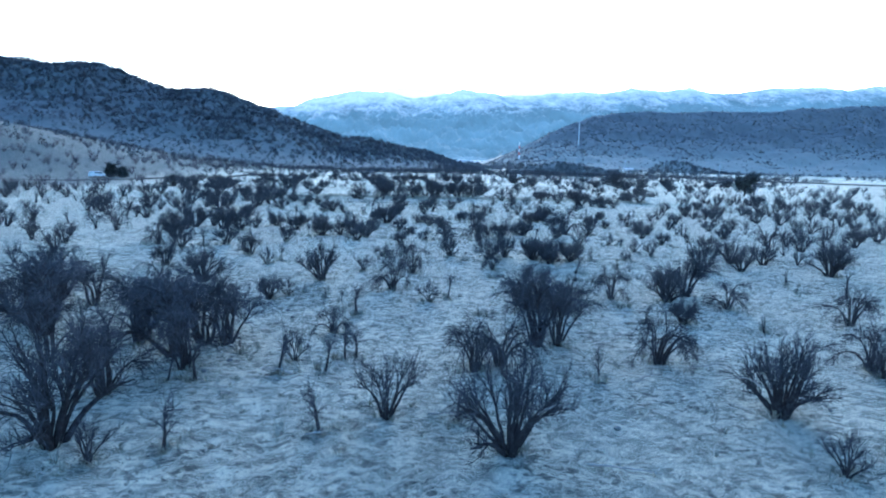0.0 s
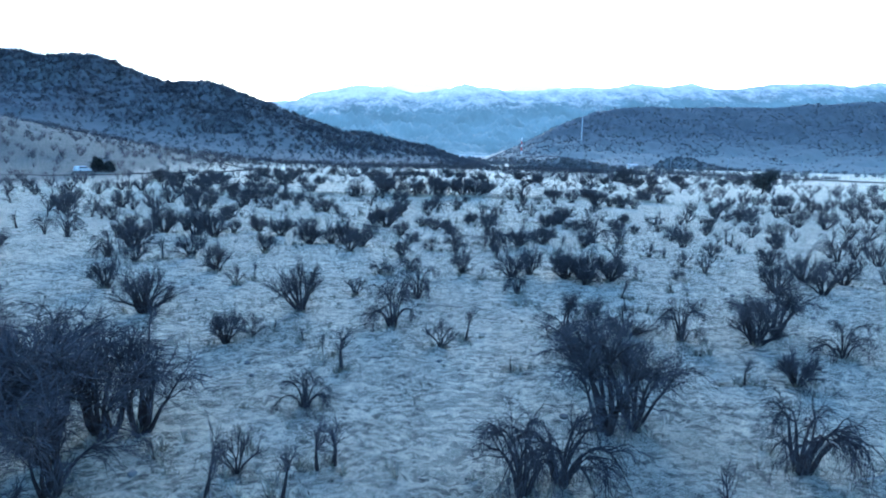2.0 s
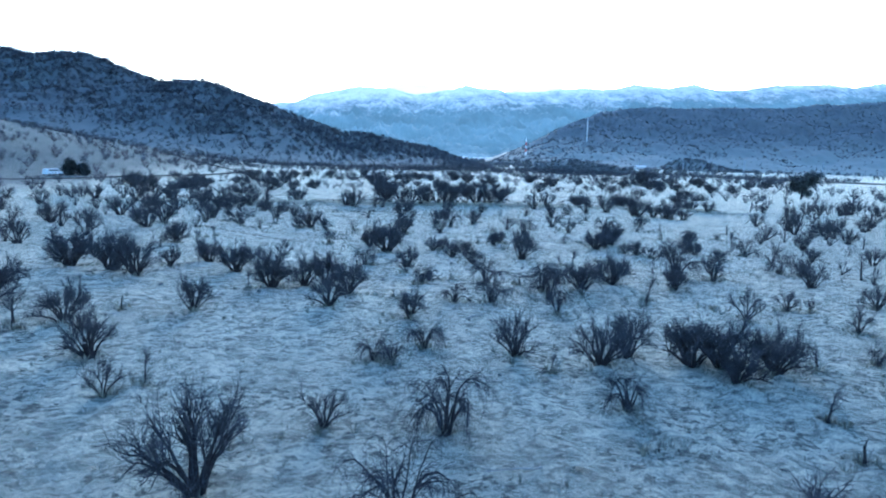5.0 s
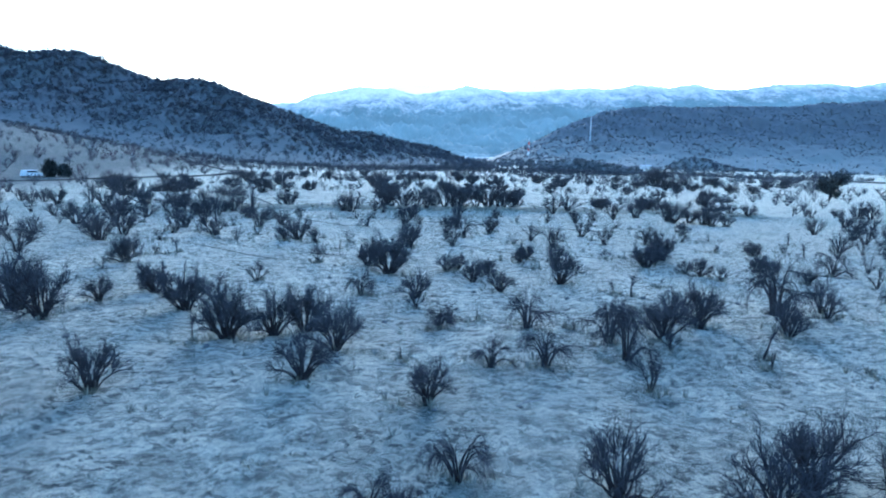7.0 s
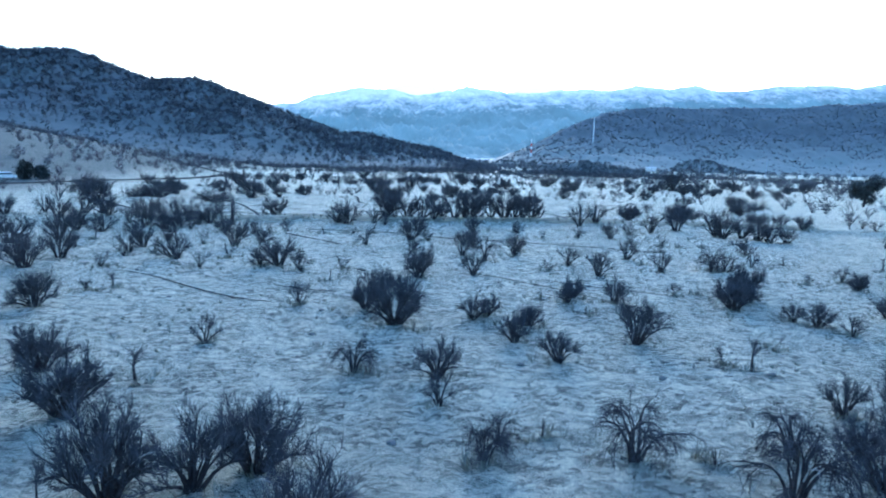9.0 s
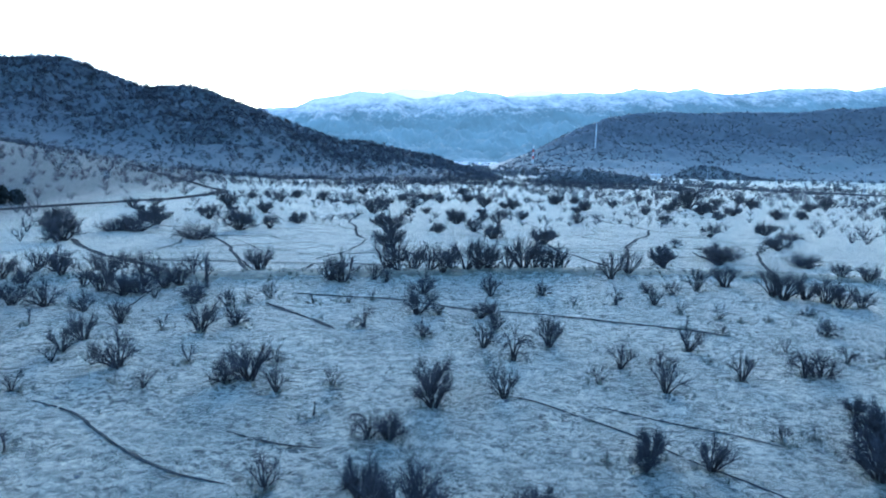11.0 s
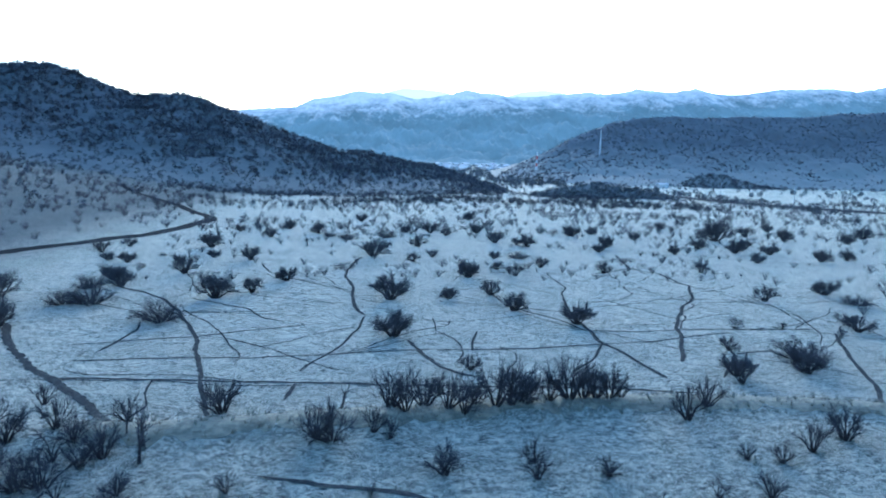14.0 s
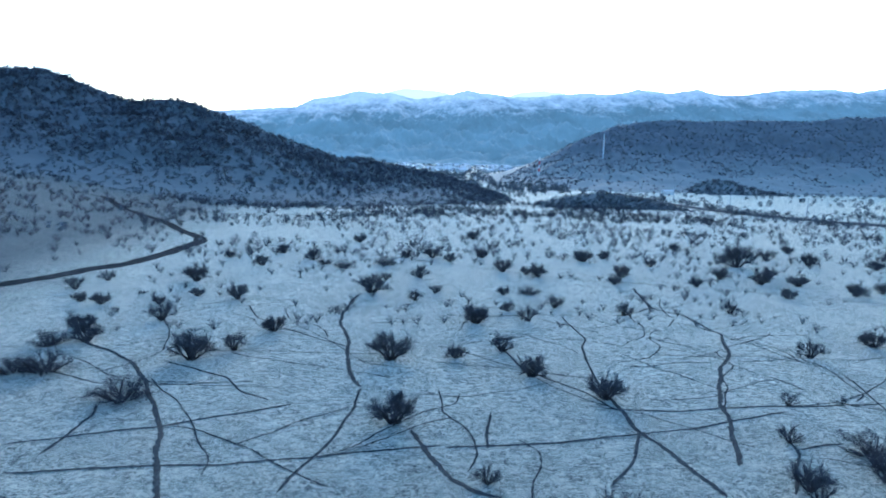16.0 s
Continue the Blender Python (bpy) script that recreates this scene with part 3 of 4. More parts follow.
# trails: width, then x and y along them
TRAILS = [
    "0.15 -12.5 63.0, -10.5 61.9, -8.5 59.9, -7.1 58.5, -5.9 57.6, -4.0 56.9",
    "0.15 4.0 63.5, 5.9 62.6, 7.4 60.7, 8.5 59.3, 9.5 57.5, 10.4 56.3, 11.5 54.6",
    "0.15 7.8 62.0, 8.9 61.4, 10.4 60.4, 11.8 59.7, 13.2 58.3",
    "0.15 -4.9 60.2, -4.4 60.0, -3.0 59.3, -1.8 59.0",
    "0.42 -7.1 78.9, -6.0 77.1, -4.2 75.1, -2.3 72.2",
    "0.42 -6.0 81.7, -3.7 81.1, -1.0 80.3, 1.2 79.6, 2.9 78.5, 5.6 77.1, 8.8 76.6, 11.8 75.0, 15.2 73.2, 17.0 72.3, 18.6 71.1",
    "0.8 -32.9 110.7, -28.9 103.5, -24.7 98.4, -21.5 95.2, -17.6 90.8, -14.1 86.8",
    "0.42 -21.9 95.6, -11.9 94.9, -5.7 94.5, -0.1 93.9, 9.1 93.5, 17.4 92.7, 22.4 91.0, 28.0 88.6, 33.6 87.0",
    "0.42 -12.8 97.2, -10.8 91.1, -9.9 88.1",
    "0.42 -6.2 91.3, -5.7 94.5",
    "0.42 42.8 108.2, 39.7 103.2, 36.8 97.8, 34.8 93.5, 31.2 88.6",
    "0.5 -12.5 96.3, -14.4 102.2, -15.3 105.4, -18.5 112.4, -20.1 116.2, -23.4 121.3, -26.9 125.0, -31.6 129.0",
    "0.3 -5.9 96.2, -5.5 98.6, -4.3 101.5, -3.1 105.5, -2.2 109.2, -1.8 113.7",
    "0.5 -1.8 113.7, -2.7 115.8, -3.3 121.5, -3.8 129.3, -4.9 135.5, -5.1 141.0, -4.1 149.1, -3.1 152.9",
    "0.5 1.9 105.3, 2.8 102.6, 3.2 100.5, 4.2 97.8, 5.3 96.2, 6.8 95.3",
    "0.5 18.8 112.1, 18.8 107.6, 18.6 104.5, 19.3 101.3, 19.6 97.9, 20.1 94.9",
    "0.3 18.8 112.1, 19.5 117.9, 21.1 125.3, 22.7 129.7, 22.6 134.6, 23.1 140.2",
    "0.3 18.6 104.5, 16.7 100.4, 15.3 98.2, 13.5 96.4",
    "0.5 22.9 98.6, 24.7 102.0, 26.7 106.5, 27.7 109.9, 31.4 116.2, 33.2 119.5, 36.3 123.4, 40.3 132.5, 39.5 133.7, 39.8 140.8, 37.2 145.5, 40.2 159.2",
    "0.3 12.0 129.6, 13.1 119.7, 15.3 115.6, 17.3 112.0, 18.5 108.1",
    "0.3 -24.7 103.5, -20.5 105.0, -15.7 106.2, -10.8 108.3, -6.9 110.4",
    "0.3 -22.5 99.5, -16.3 100.1, -9.6 100.2, -2.8 101.6, 4.1 102.5",
    "0.3 -20.4 121.4, -16.6 119.0, -13.5 116.5, -11.6 113.1, -8.8 111.0",
    "0.3 -30.5 118.8, -27.0 117.4, -23.0 115.1",
    "0.3 -21.6 101.6, -21.2 105.0, -21.1 108.6, -21.8 110.7",
    "0.3 -17.5 145.0, -15.3 139.1, -13.5 136.6",
    "0.3 -11.4 133.9, -7.1 129.4, -3.6 126.2",
    "0.3 24.3 94.9, 28.5 101.0, 29.0 102.7",
    "0.3 28.7 101.3, 33.0 102.0",
    "0.3 8.4 108.4, 7.5 105.3, 6.9 101.7",
    "0.3 4.1 102.1, 8.6 102.4, 14.8 103.3, 20.7 104.3, 27.0 106.3, 32.7 107.8",
    "0.3 17.2 108.9, 22.6 108.4, 28.4 108.7, 42.5 109.6",
    "0.3 37.2 145.5, 33.4 142.1, 30.0 140.5",
    "0.3 -40.0 202.5, -24.0 199.9, -4.3 190.1, 13.0 179.6, 27.5 168.0, 42.5 162.5, 60.4 156.1, 75.6 148.8",
]
ROAD = "-55.4 150.6, -53.3 154.4, -48.5 163.5, -42.5 176.9, -40.4 192.3, -39.7 203.6, -40.5 208.0, -46.1 215.3, -55.9 229.4, -69.2 238.9, -78.0 251.7, -83.9 261.3, -87.8 258.4"
# ---------------------------------------------------------------- road and trails
def ribbon(name, points, width, lift, mat, rng, wobble=0.12, step=0.6, parent=None, edge=0.45):
    """A strip of trodden ground that follows the land, slightly cambered, with uneven edges."""
    pts = np.array(points, float)
    seg = np.r_[0, np.cumsum(np.hypot(*np.diff(pts, axis=0).T))]
    n = max(4, int(seg[-1] / step))
    u = np.linspace(0, seg[-1], n)
    px, py = np.interp(u, seg, pts[:, 0]), np.interp(u, seg, pts[:, 1])
    kernel = np.ones(5) / 5
    if n > 12:
        pad = lambda a: np.r_[[a[0]] * 2, a, [a[-1]] * 2]
        px, py = np.convolve(pad(px), kernel, "valid"), np.convolve(pad(py), kernel, "valid")
    ph = rng.uniform(0, 6.28, 3)
    sway = wobble * (np.sin(u / 2.3 + ph[0]) + 0.6 * np.sin(u / 0.9 + ph[1]))
    tx, ty = np.gradient(px), np.gradient(py)
    ln = np.hypot(tx, ty) + 1e-9
    nx_, ny_ = -ty / ln, tx / ln
    px, py = px + nx_ * sway, py + ny_ * sway
    k = 5
    i = np.arange(n)[:, None]
    f = np.linspace(-1, 1, k)[None, :]
    fade = np.minimum(1.0, 0.25 + np.minimum(i, n - 1 - i) / 4)
    w = width * 0.5 * fade * (1 + edge * rng.uniform(-1, 1, (n, k)) * np.abs(f))
    x, y = px[:, None] + nx_[:, None] * w * f, py[:, None] + ny_[:, None] * w * f
    z = ground_z(x, y) + lift * (1 - f * f) + 0.03
    return mesh_object(name, np.stack([x, y, z], -1).reshape(-1, 3).tolist(), grid_faces(n, k), mat, parent)


rng = np.random.RandomState(5)
for line in TRAILS:
    first, rest = line.split(" ", 1)
    pts = [tuple(float(v) for v in p.split()) for p in rest.split(",")]
    tagged(ribbon("footpath", pts, float(first) * 0.75, 0.02, TRAIL, rng, 0.08, 0.3, None, 0.4), "narrow dark trodden animal path in dry grass", "path", "animal paths over the plain", "structure")
for n in range(64):
    x, y, a = rng.uniform(-30, 44), rng.uniform(94, 145), rng.choice([0.1, 0.5, -0.4, 1.3, -1.0]) + rng.normal(0, 0.2)
    pts = [(x, y)]
    for _ in range(rng.randint(4, 9)):
        a += rng.normal(0, 0.28)
        pts.append((pts[-1][0] + 2.6 * math.cos(a), pts[-1][1] + 2.6 * math.sin(a)))
    tagged(ribbon("footpath", pts, 0.12, 0.015, TRAIL, rng, 0.1, 0.3, None, 0.9), "narrow dark trodden animal path in dry grass", "path", "animal paths over the plain", "structure")
road_pts = [tuple(float(v) for v in p.split()) for p in ROAD.split(",")]
road_pts = [(-58.5, 145), (-66, 135.5), (-80, 131), (-110, 128)][::-1] + road_pts
tagged(ribbon("dirt_road", road_pts, 2.9, 0.05, DIRT_ROAD, rng, 0.2, 1.5, None, 0.12), "dark dirt road at the foot of the hill", "road", kind="structure")
tagged(ribbon("hill_track", [(-230, 262), (-150, 258), (-88, 258), (-60, 262), (-30, 268), (0, 274)], 0.8, 0.05, DIRT_ROAD, rng, 0.3, 2.0), "thin dark track along the hill's foot", "path", kind="structure")
tagged(ribbon("highway", [(152, 470), (146, 400), (145, 360), (151, 321), (168, 291), (190, 270), (260, 215), (380, 150)], 9.0, 0.6, ASPHALT, rng, 0.1, 4.0, None, 0.02), "dark paved highway on a low embankment", "road", kind="structure")
xs_bank = np.linspace(-16, 40, 60)
tagged(ribbon("grass_bank", [(x, float(bank_line(x)) + 0.1) for x in xs_bank], 2.6, 0.10, BANK_GRASS, rng, 0.25, 0.5, None, 0.35), "low bank of pale uncut dry grass", "bank", kind="structure")


# ---------------------------------------------------------------- dead shrubs
class Wood:
    """Collects tapered limbs as plain vertices and faces."""

    def __init__(self):
        self.v, self.f = [], []

    def limb(self, pts, r0, r1, sides):
        base = len(self.v)
        n = len(pts)
        for i, p in enumerate(pts):
            d = (pts[min(i + 1, n - 1)] - pts[max(i - 1, 0)]).normalized()
            a = d.orthogonal().normalized()
            b = d.cross(a)
            r = r0 + (r1 - r0) * i / (n - 1)
            for k in range(sides):
                q = 2 * math.pi * k / sides
                self.v.append(p + (a * math.cos(q) + b * math.sin(q)) * r)
        for i in range(n - 1):
            for k in range(sides):
                a0, a1 = base + i * sides + k, base + i * sides + (k + 1) % sides
                self.f.append((a0, a1, a1 + sides, a0 + sides))
        if r1 > 0.012:
            self.f.append(tuple(base + (n - 1) * sides + k for k in range(sides)))

    def mesh(self, name, mat):
        me = bpy.data.meshes.new(name)
        me.from_pydata([tuple(p) for p in self.v], [], self.f)
        me.materials.append(mat)
        return me


def grow(rnd, start, heading, length, steps, lift, jitter, droop=0.0, drift=None):
    """A crooked line of points; lift bends it up, droop pulls the far part down."""
    pts, d = [start.copy()], heading.normalized()
    for i in range(steps):
        d = d + Vector((rnd.gauss(0, jitter), rnd.gauss(0, jitter), rnd.gauss(0, jitter) + lift - droop * (i / steps) ** 1.5))
        if drift:
            d = d + drift
        d.normalize()
        pts.append(pts[-1] + d * (length / steps))
    return pts, d


def side_way(rnd, d, spread):
    o = d.orthogonal().normalized()
    o.rotate(Matrix.Rotation(rnd.uniform(0, 2 * math.pi), 3, d))
    return (d + o * spread).normalized()


# stems, spread, stem length, curl up, droop, branches a stem, twigs a branch, twig length, base radius, foot radius, width over height
FORMS = {
    "v": (17, 0.55, 0.86, 0.00, 0.08, 5, 11, 0.19, 0.023, 0.06, 1.25),
    "f": (8, 0.55, 0.84, 0.00, 0.08, 5, 9, 0.20, 0.024, 0.045, 1.10),
    "s": (1, 0.08, 0.62, 0.05, 0.00, 8, 7, 0.24, 0.036, 0.01, 0.62),
    "d": (18, 0.75, 0.74, 0.01, 0.12, 7, 14, 0.19, 0.022, 0.10, 1.25),
    "w": (10, 0.35, 1.15, 0.06, 0.95, 5, 11, 0.28, 0.027, 0.08, 1.45),
    "c": (18, 1.60, 1.00, 0.03, 0.20, 6, 11, 0.30, 0.026, 0.30, 2.10),
    "t": (7, 0.60, 0.95, 0.10, 0.50, 8, 12, 0.24, 0.024, 0.05, 1.30),
    "k": (2, 0.30, 0.75, 0.05, 0.00, 2, 2, 0.18, 0.060, 0.05, 0.50),
}


def make_shrub(kind, seed, fine):
    """Meshes of the stems and the twigs of a dead shrub one metre high."""
    rnd = random.Random(seed)
    stems, spread, reach, lift, droop, n_br, n_tw, tw_len, r0, foot, aspect = FORMS[kind]
    wood, twigs = Wood(), Wood()
    if not fine:
        stems, n_tw = max(1, int(stems * 0.8)), max(2, int(n_tw * 0.5))
    thick = (0.95 if kind in "tw" else 1.05) if fine else 1.2
    lean = Vector((rnd.gauss(0, 0.10), rnd.gauss(0, 0.10), 0))
    first = rnd.uniform(0, 6.28)
    for n in range(stems):
        # the inner stems stand, the outer ones lean further and are shorter
        rank = math.sqrt((n + 0.5) / stems)
        turn = first + 2.4 * n + rnd.uniform(-0.3, 0.3)
        out = Vector((math.cos(turn), math.sin(turn), 0))
        tilt = spread * rank * rnd.uniform(0.75, 1.2)
        start = out * foot * rank - Vector((0, 0, 0.04))
        length = reach * rnd.uniform(0.70, 1.12) * (1.05 - 0.2 * rank)
        pts, d = grow(rnd, start, Vector((0, 0, 1)) + out * tilt + lean, length, 7, lift, 0.12, droop, out * (0.10 * rank if kind in "vfdw" else 0.0))
        r = r0 * rnd.uniform(0.7, 1.25)
        wood.limb(pts, r * 1.35, r * 0.24, 5 if fine else 4)
        for b in range(n_br):
            i = rnd.randint({"d": 3, "c": 1, "s": 3, "k": 3}.get(kind, 4), 6)
            dd = (pts[i + 1] - pts[i]).normalized()
            bl = reach * rnd.uniform(0.22, 0.48) * (1.15 if kind in "wc" else 1.0)
            way = side_way(rnd, dd, rnd.uniform(0.4, 1.2)) + Vector((0, 0, 0.35 if kind in "vfd" else 0.10)) + out * 0.12
            bp, bd = grow(rnd, pts[i], way, bl, 4, 0.08, 0.16, droop * 1.3)
            (twigs if kind == "s" else wood).limb(bp, r * 0.40, r * 0.12, 3)
            for w in range(n_tw):
                j = rnd.randint(1, 4)
                a = bp[j - 1].lerp(bp[j], rnd.random())
                way = side_way(rnd, (bp[j] - bp[j - 1]).normalized(), rnd.uniform(0.4, 1.6)) + Vector((0, 0, 0.30 if kind in "vfd" else 0.06 - 0.3 * droop))
                tp, td = grow(rnd, a, way, tw_len * rnd.uniform(0.45, 1.15), 3 if fine else 2, 0.03, 0.26, droop * 1.2)
                twigs.limb(tp, 0.0042 * thick, 0.0018 * thick, 3)
                if fine and rnd.random() < 0.55:
                    sp, _ = grow(rnd, tp[1], side_way(rnd, td, 0.9), tw_len * 0.45, 1, 0.0, 0.2)
                    twigs.limb(sp, 0.0030, 0.0015, 3)
    # a few pale broken limbs
    pale = Wood()
    if kind in "vwc" and fine:
        for _ in range(1):
            turn = rnd.uniform(0, 2 * math.pi)
            out = Vector((math.cos(turn), math.sin(turn), 0))
            pp, _ = grow(rnd, out * 0.2 + Vector((0, 0, rnd.uniform(0.2, 0.45))), out + Vector((0, 0, 0.6)), 0.6, 5, -0.05, 0.22, 0.4)
            pale.limb(pp, 0.013, 0.005, 4)
    tops = sorted(p.z for p in twigs.v)
    top = tops[int(len(tops) * 0.985)]
    reaches = sorted(math.hypot(p.x, p.y) for p in twigs.v)
    half = reaches[int(len(reaches) * 0.95)]
    for some in (wood, twigs, pale):
        for p in some.v:
            p.x *= aspect * 0.5 / half
            p.y *= aspect * 0.5 / half
            p.z /= top
    return wood.mesh("trunk", BARK), twigs.mesh("crown", TWIG), (pale.mesh("broken_limb", PALE_WOOD) if pale.v else None)


NAMES = {
    "v": ("thorn_shrub", "leafless dark thorn shrub fanning from its base", "shrub"),
    "f": ("sparse_shrub", "small sparse leafless shrub in dry grass", "shrub"),
    "s": ("sapling", "thin leafless dead sapling in dry grass", "small tree"),
    "d": ("bush", "dense dark twiggy leafless bush", "bush"),
    "w": ("drooping_shrub", "dead shrub with arching drooping grey branches", "shrub"),
    "c": ("bush", "low wide collapsed tangle of dead branches", "bush"),
    "t": ("small_tree", "dark dead tree with a tangled drooping crown", "tree"),
    "k": ("snag", "short broken dead stump with bare stubs", "stump"),
}
MODELS = {}
for kind in FORMS:
    MODELS[kind, True] = [make_shrub(kind, 100 + n * 7 + ord(kind), True) for n in range(4 if kind in "vdwt" else 3)]
    MODELS[kind, False] = [make_shrub(kind, 500 + n * 7 + ord(kind), False) for n in range(3)]


def plant(kind, x, y, height, rnd, fine, broad=1.0):
    stems, twigs, pale = rnd.choice(MODELS[kind, fine])
    name, label, category = NAMES[kind]
    ob = thing(name, x, y, float(ground_z(x, y)), rnd.uniform(0, 360), label, category, "dead shrubs on the plain")
    wide = rnd.uniform(0.88, 1.18) * broad
    ob.scale = (height * wide, height * wide, height)
    for pn, me in (("trunk", stems), ("crown", twigs), ("broken_limb", pale)):
        if me:
            new(pn, me).parent = ob
    return ob


rnd = random.Random(11)
placed = []
for line in STANDS:
    for item in line.split(","):
        kind, x, y, height = item.split()
        x, y, height = float(x), float(y), float(height)
        plant(kind, x, y, height * (1.04 if y < 50 else 0.94 if y < 94 else 0.98), rnd, y < 62 or y > 94, 1.0 if y < 94 else 1.3)
        placed.append((x, y))

# the same thicket goes on at both sides, beyond what is passed closely
count = 0
while count < 330:
    y = rnd.uniform(10, 92)
    x = rnd.uniform(-62, 84)
    left_edge, right_edge = -15 + rnd.uniform(-4, 3), (21 if y < 62 else 0.75 * (y - 40) + 6) + rnd.uniform(-3, 8)
    if left_edge < x < right_edge or x < -0.62 * (y + 6) - 4 or x > 0.92 * (y + 6) + 4:
        continue
    if any((x - a) ** 2 + (y - b) ** 2 < 1.4 for a, b in placed):
        continue
    kind = rnd.choices("vfsdw", (30, 20, 14, 24, 12))[0]
    plant(kind, x, y, {"v": 1.6, "f": 1.1, "s": 1.5, "d": 1.8, "w": 1.6}[kind] * rnd.uniform(0.55, 1.05), rnd, False)
    placed.append((x, y))
    count += 1


# ---------------------------------------------------------------- things no one could count
def scatter(name, template_v, template_f, places, mat, label, category):
    """Joins many turned and scaled copies of one small form into one mesh."""
    tv, pl = np.array(template_v, float), np.array(places, float)
    x, y, z, size, high, turn = (pl[:, n, None] for n in range(6))
    c, s = np.cos(turn), np.sin(turn)
    vx = (tv[None, :, 0] * c - tv[None, :, 1] * s) * size + x
    vy = (tv[None, :, 0] * s + tv[None, :, 1] * c) * size + y
    verts = np.stack([vx, vy, tv[None, :, 2] * high + z], -1).reshape(-1, 3)
    base = np.arange(len(pl))[:, None, None] * len(tv)
    loops, totals = [], []
    for k in (3, 4):
        f = np.array([q for q in template_f if len(q) == k])
        if len(f):
            loops.append((f[None] + base).reshape(-1))
            totals.append(np.full(len(f) * len(pl), k))
    loops, totals = np.concatenate(loops), np.concatenate(totals)
    me = bpy.data.meshes.new(name)
    me.vertices.add(len(verts))
    me.vertices.foreach_set("co", verts.astype(np.float32).ravel())
    me.loops.add(len(loops))
    me.loops.foreach_set("vertex_index", loops.astype(np.int32))
    me.polygons.add(len(totals))
    me.polygons.foreach_set("loop_start", np.r_[0, np.cumsum(totals)[:-1]].astype(np.int32))
    me.update(calc_edges=True)
    me.materials.append(mat)
    return tagged(new(name, me), label, category, kind="stuff")


def leafy(rnd, n, size, bottom=0.0):
    """A ragged crown: many small leaf clumps in a dome, open at the foot."""
    v, f = [], []
    for _ in range(n):
        a, r, h = rnd.uniform(0, 6.28), math.sqrt(rnd.random()), rnd.random()
        r *= 0.5 * math.sqrt(max(0.08, 1 - (h * 1.1 - 0.35) ** 2 * 1.3))
        c = Vector((math.cos(a) * r, math.sin(a) * r, bottom + h * (1 - bottom)))
        u = Vector((rnd.gauss(0, 1), rnd.gauss(0, 1), rnd.gauss(0, 1))).normalized() * size
        w = u.orthogonal().normalized() * size * rnd.uniform(0.5, 0.9)
        k = len(v)
        v += [c - u - w * 0.4, c + w, c + u - w * 0.3, c - w * 0.9]
        f += [(k, k + 1, k + 2, k + 3)]
    return [tuple(p) for p in v], f


def sparse_form(seed):
    """A small far shrub: a few stems with short twigs."""
    r = random.Random(seed)
    w = Wood()
    for n in range(5):
        a = n * 1.26 + r.uniform(-0.3, 0.3)
        out = Vector((math.cos(a), math.sin(a), 0))
        pts, d = grow(r, Vector((0, 0, -0.05)), Vector((0, 0, 1)) + out * r.uniform(0.3, 0.9), 0.8, 2, 0.05, 0.12)
        w.limb(pts, 0.035, 0.015, 3)
        for _ in range(7):
            i = r.randint(1, 2)
            tp, _ = grow(r, pts[i], side_way(r, d, 0.9), 0.42, 1, 0.0, 0.2)
            w.limb(tp, 0.018, 0.006, 3)
    return [tuple(p) for p in w.v], w.f


def field(n, x0, x1, y0, y1, keep, size):
    """Random places on the ground where keep() allows it."""
    x, y = np.zeros(0), np.zeros(0)
    while len(x) < n:
        a, b = dice.uniform(x0, x1, 4 * n), dice.uniform(y0, y1, 4 * n)
        ok = keep(a, b) & (a == a)
        x, y = np.r_[x, a[ok]], np.r_[y, b[ok]]
    x, y = x[:n], y[:n]
    h = size * dice.uniform(0.55, 1.3, n)
    return np.stack([x, y, ground_z(x, y), h * dice.uniform(0.9, 1.4, n), h, dice.uniform(0, 6.28, n)], 1)


def in_view(x, y):
    return (-0.66 * (y + 2) < x) & (x < 0.95 * (y + 2))


def patchy(x, y):
    return waves(x, y, 61, (60.0, 25.0)) > dice.uniform(-1.2, 0.9, len(x))


dice = np.random.RandomState(77)
for n in range(3):
    scatter("distant_shrubs", *sparse_form(40 + n), field(600, -190, 330, 185, 330, lambda x, y: in_view(x, y - 62) & patchy(x, y), 1.3), TWIG,
            "scattered small dark shrubs on the far plain", "shrubs")
scatter("distant_bushes", *leafy(rnd, 30, 0.13), field(520, -60, 330, 195, 335, lambda x, y: in_view(x, y - 62) & patchy(x, y), 1.4), HAZIER_SCRUB, "small rounded dark bushes on the far plain", "bushes")
scatter("meadow_shrubs", *sparse_form(46), field(330, -38, 150, 132, 205, lambda x, y: in_view(x, y - 62) & patchy(x, y), 0.95), TWIG, "small scattered dark shrubs on the open meadow", "shrubs")
scatter("side_shrubs", *sparse_form(47), field(150, -150, 190, 94, 200, lambda x, y: in_view(x, y - 5) & ~in_view(x * 1.12, y - 58), 1.6), TWIG, "scattered dark shrubs beside the open meadow", "shrubs")
scatter("slope_shrubs", *sparse_form(48), field(360, -175, -50, 160, 255, lambda x, y: x < 0, 1.25), TWIG, "dark shrubs dotted over the grassy slope", "shrubs")
scatter("slope_bushes", *leafy(rnd, 30, 0.15), field(90, -190, -60, 165, 250, lambda x, y: x < 0, 1.7), HAZIER_SCRUB, "rounded dark bushes on the grassy slope", "bushes")
scatter("hill_foot_shrubs", *sparse_form(49), field(1150, -75, 120, 262, 345, patchy, 1.6), TWIG, "thin belt of grey shrubs at the hill's foot", "shrubs")
scatter("valley_trees", *leafy(rnd, 30, 0.14, 0.1), field(420, 60, 420, 335, 620, lambda x, y: (x > 60 + (y - 335) * 0.2) & patchy(x, y), 2.2), HAZIER_SCRUB, "dark scrub and small trees before the mesa", "trees")
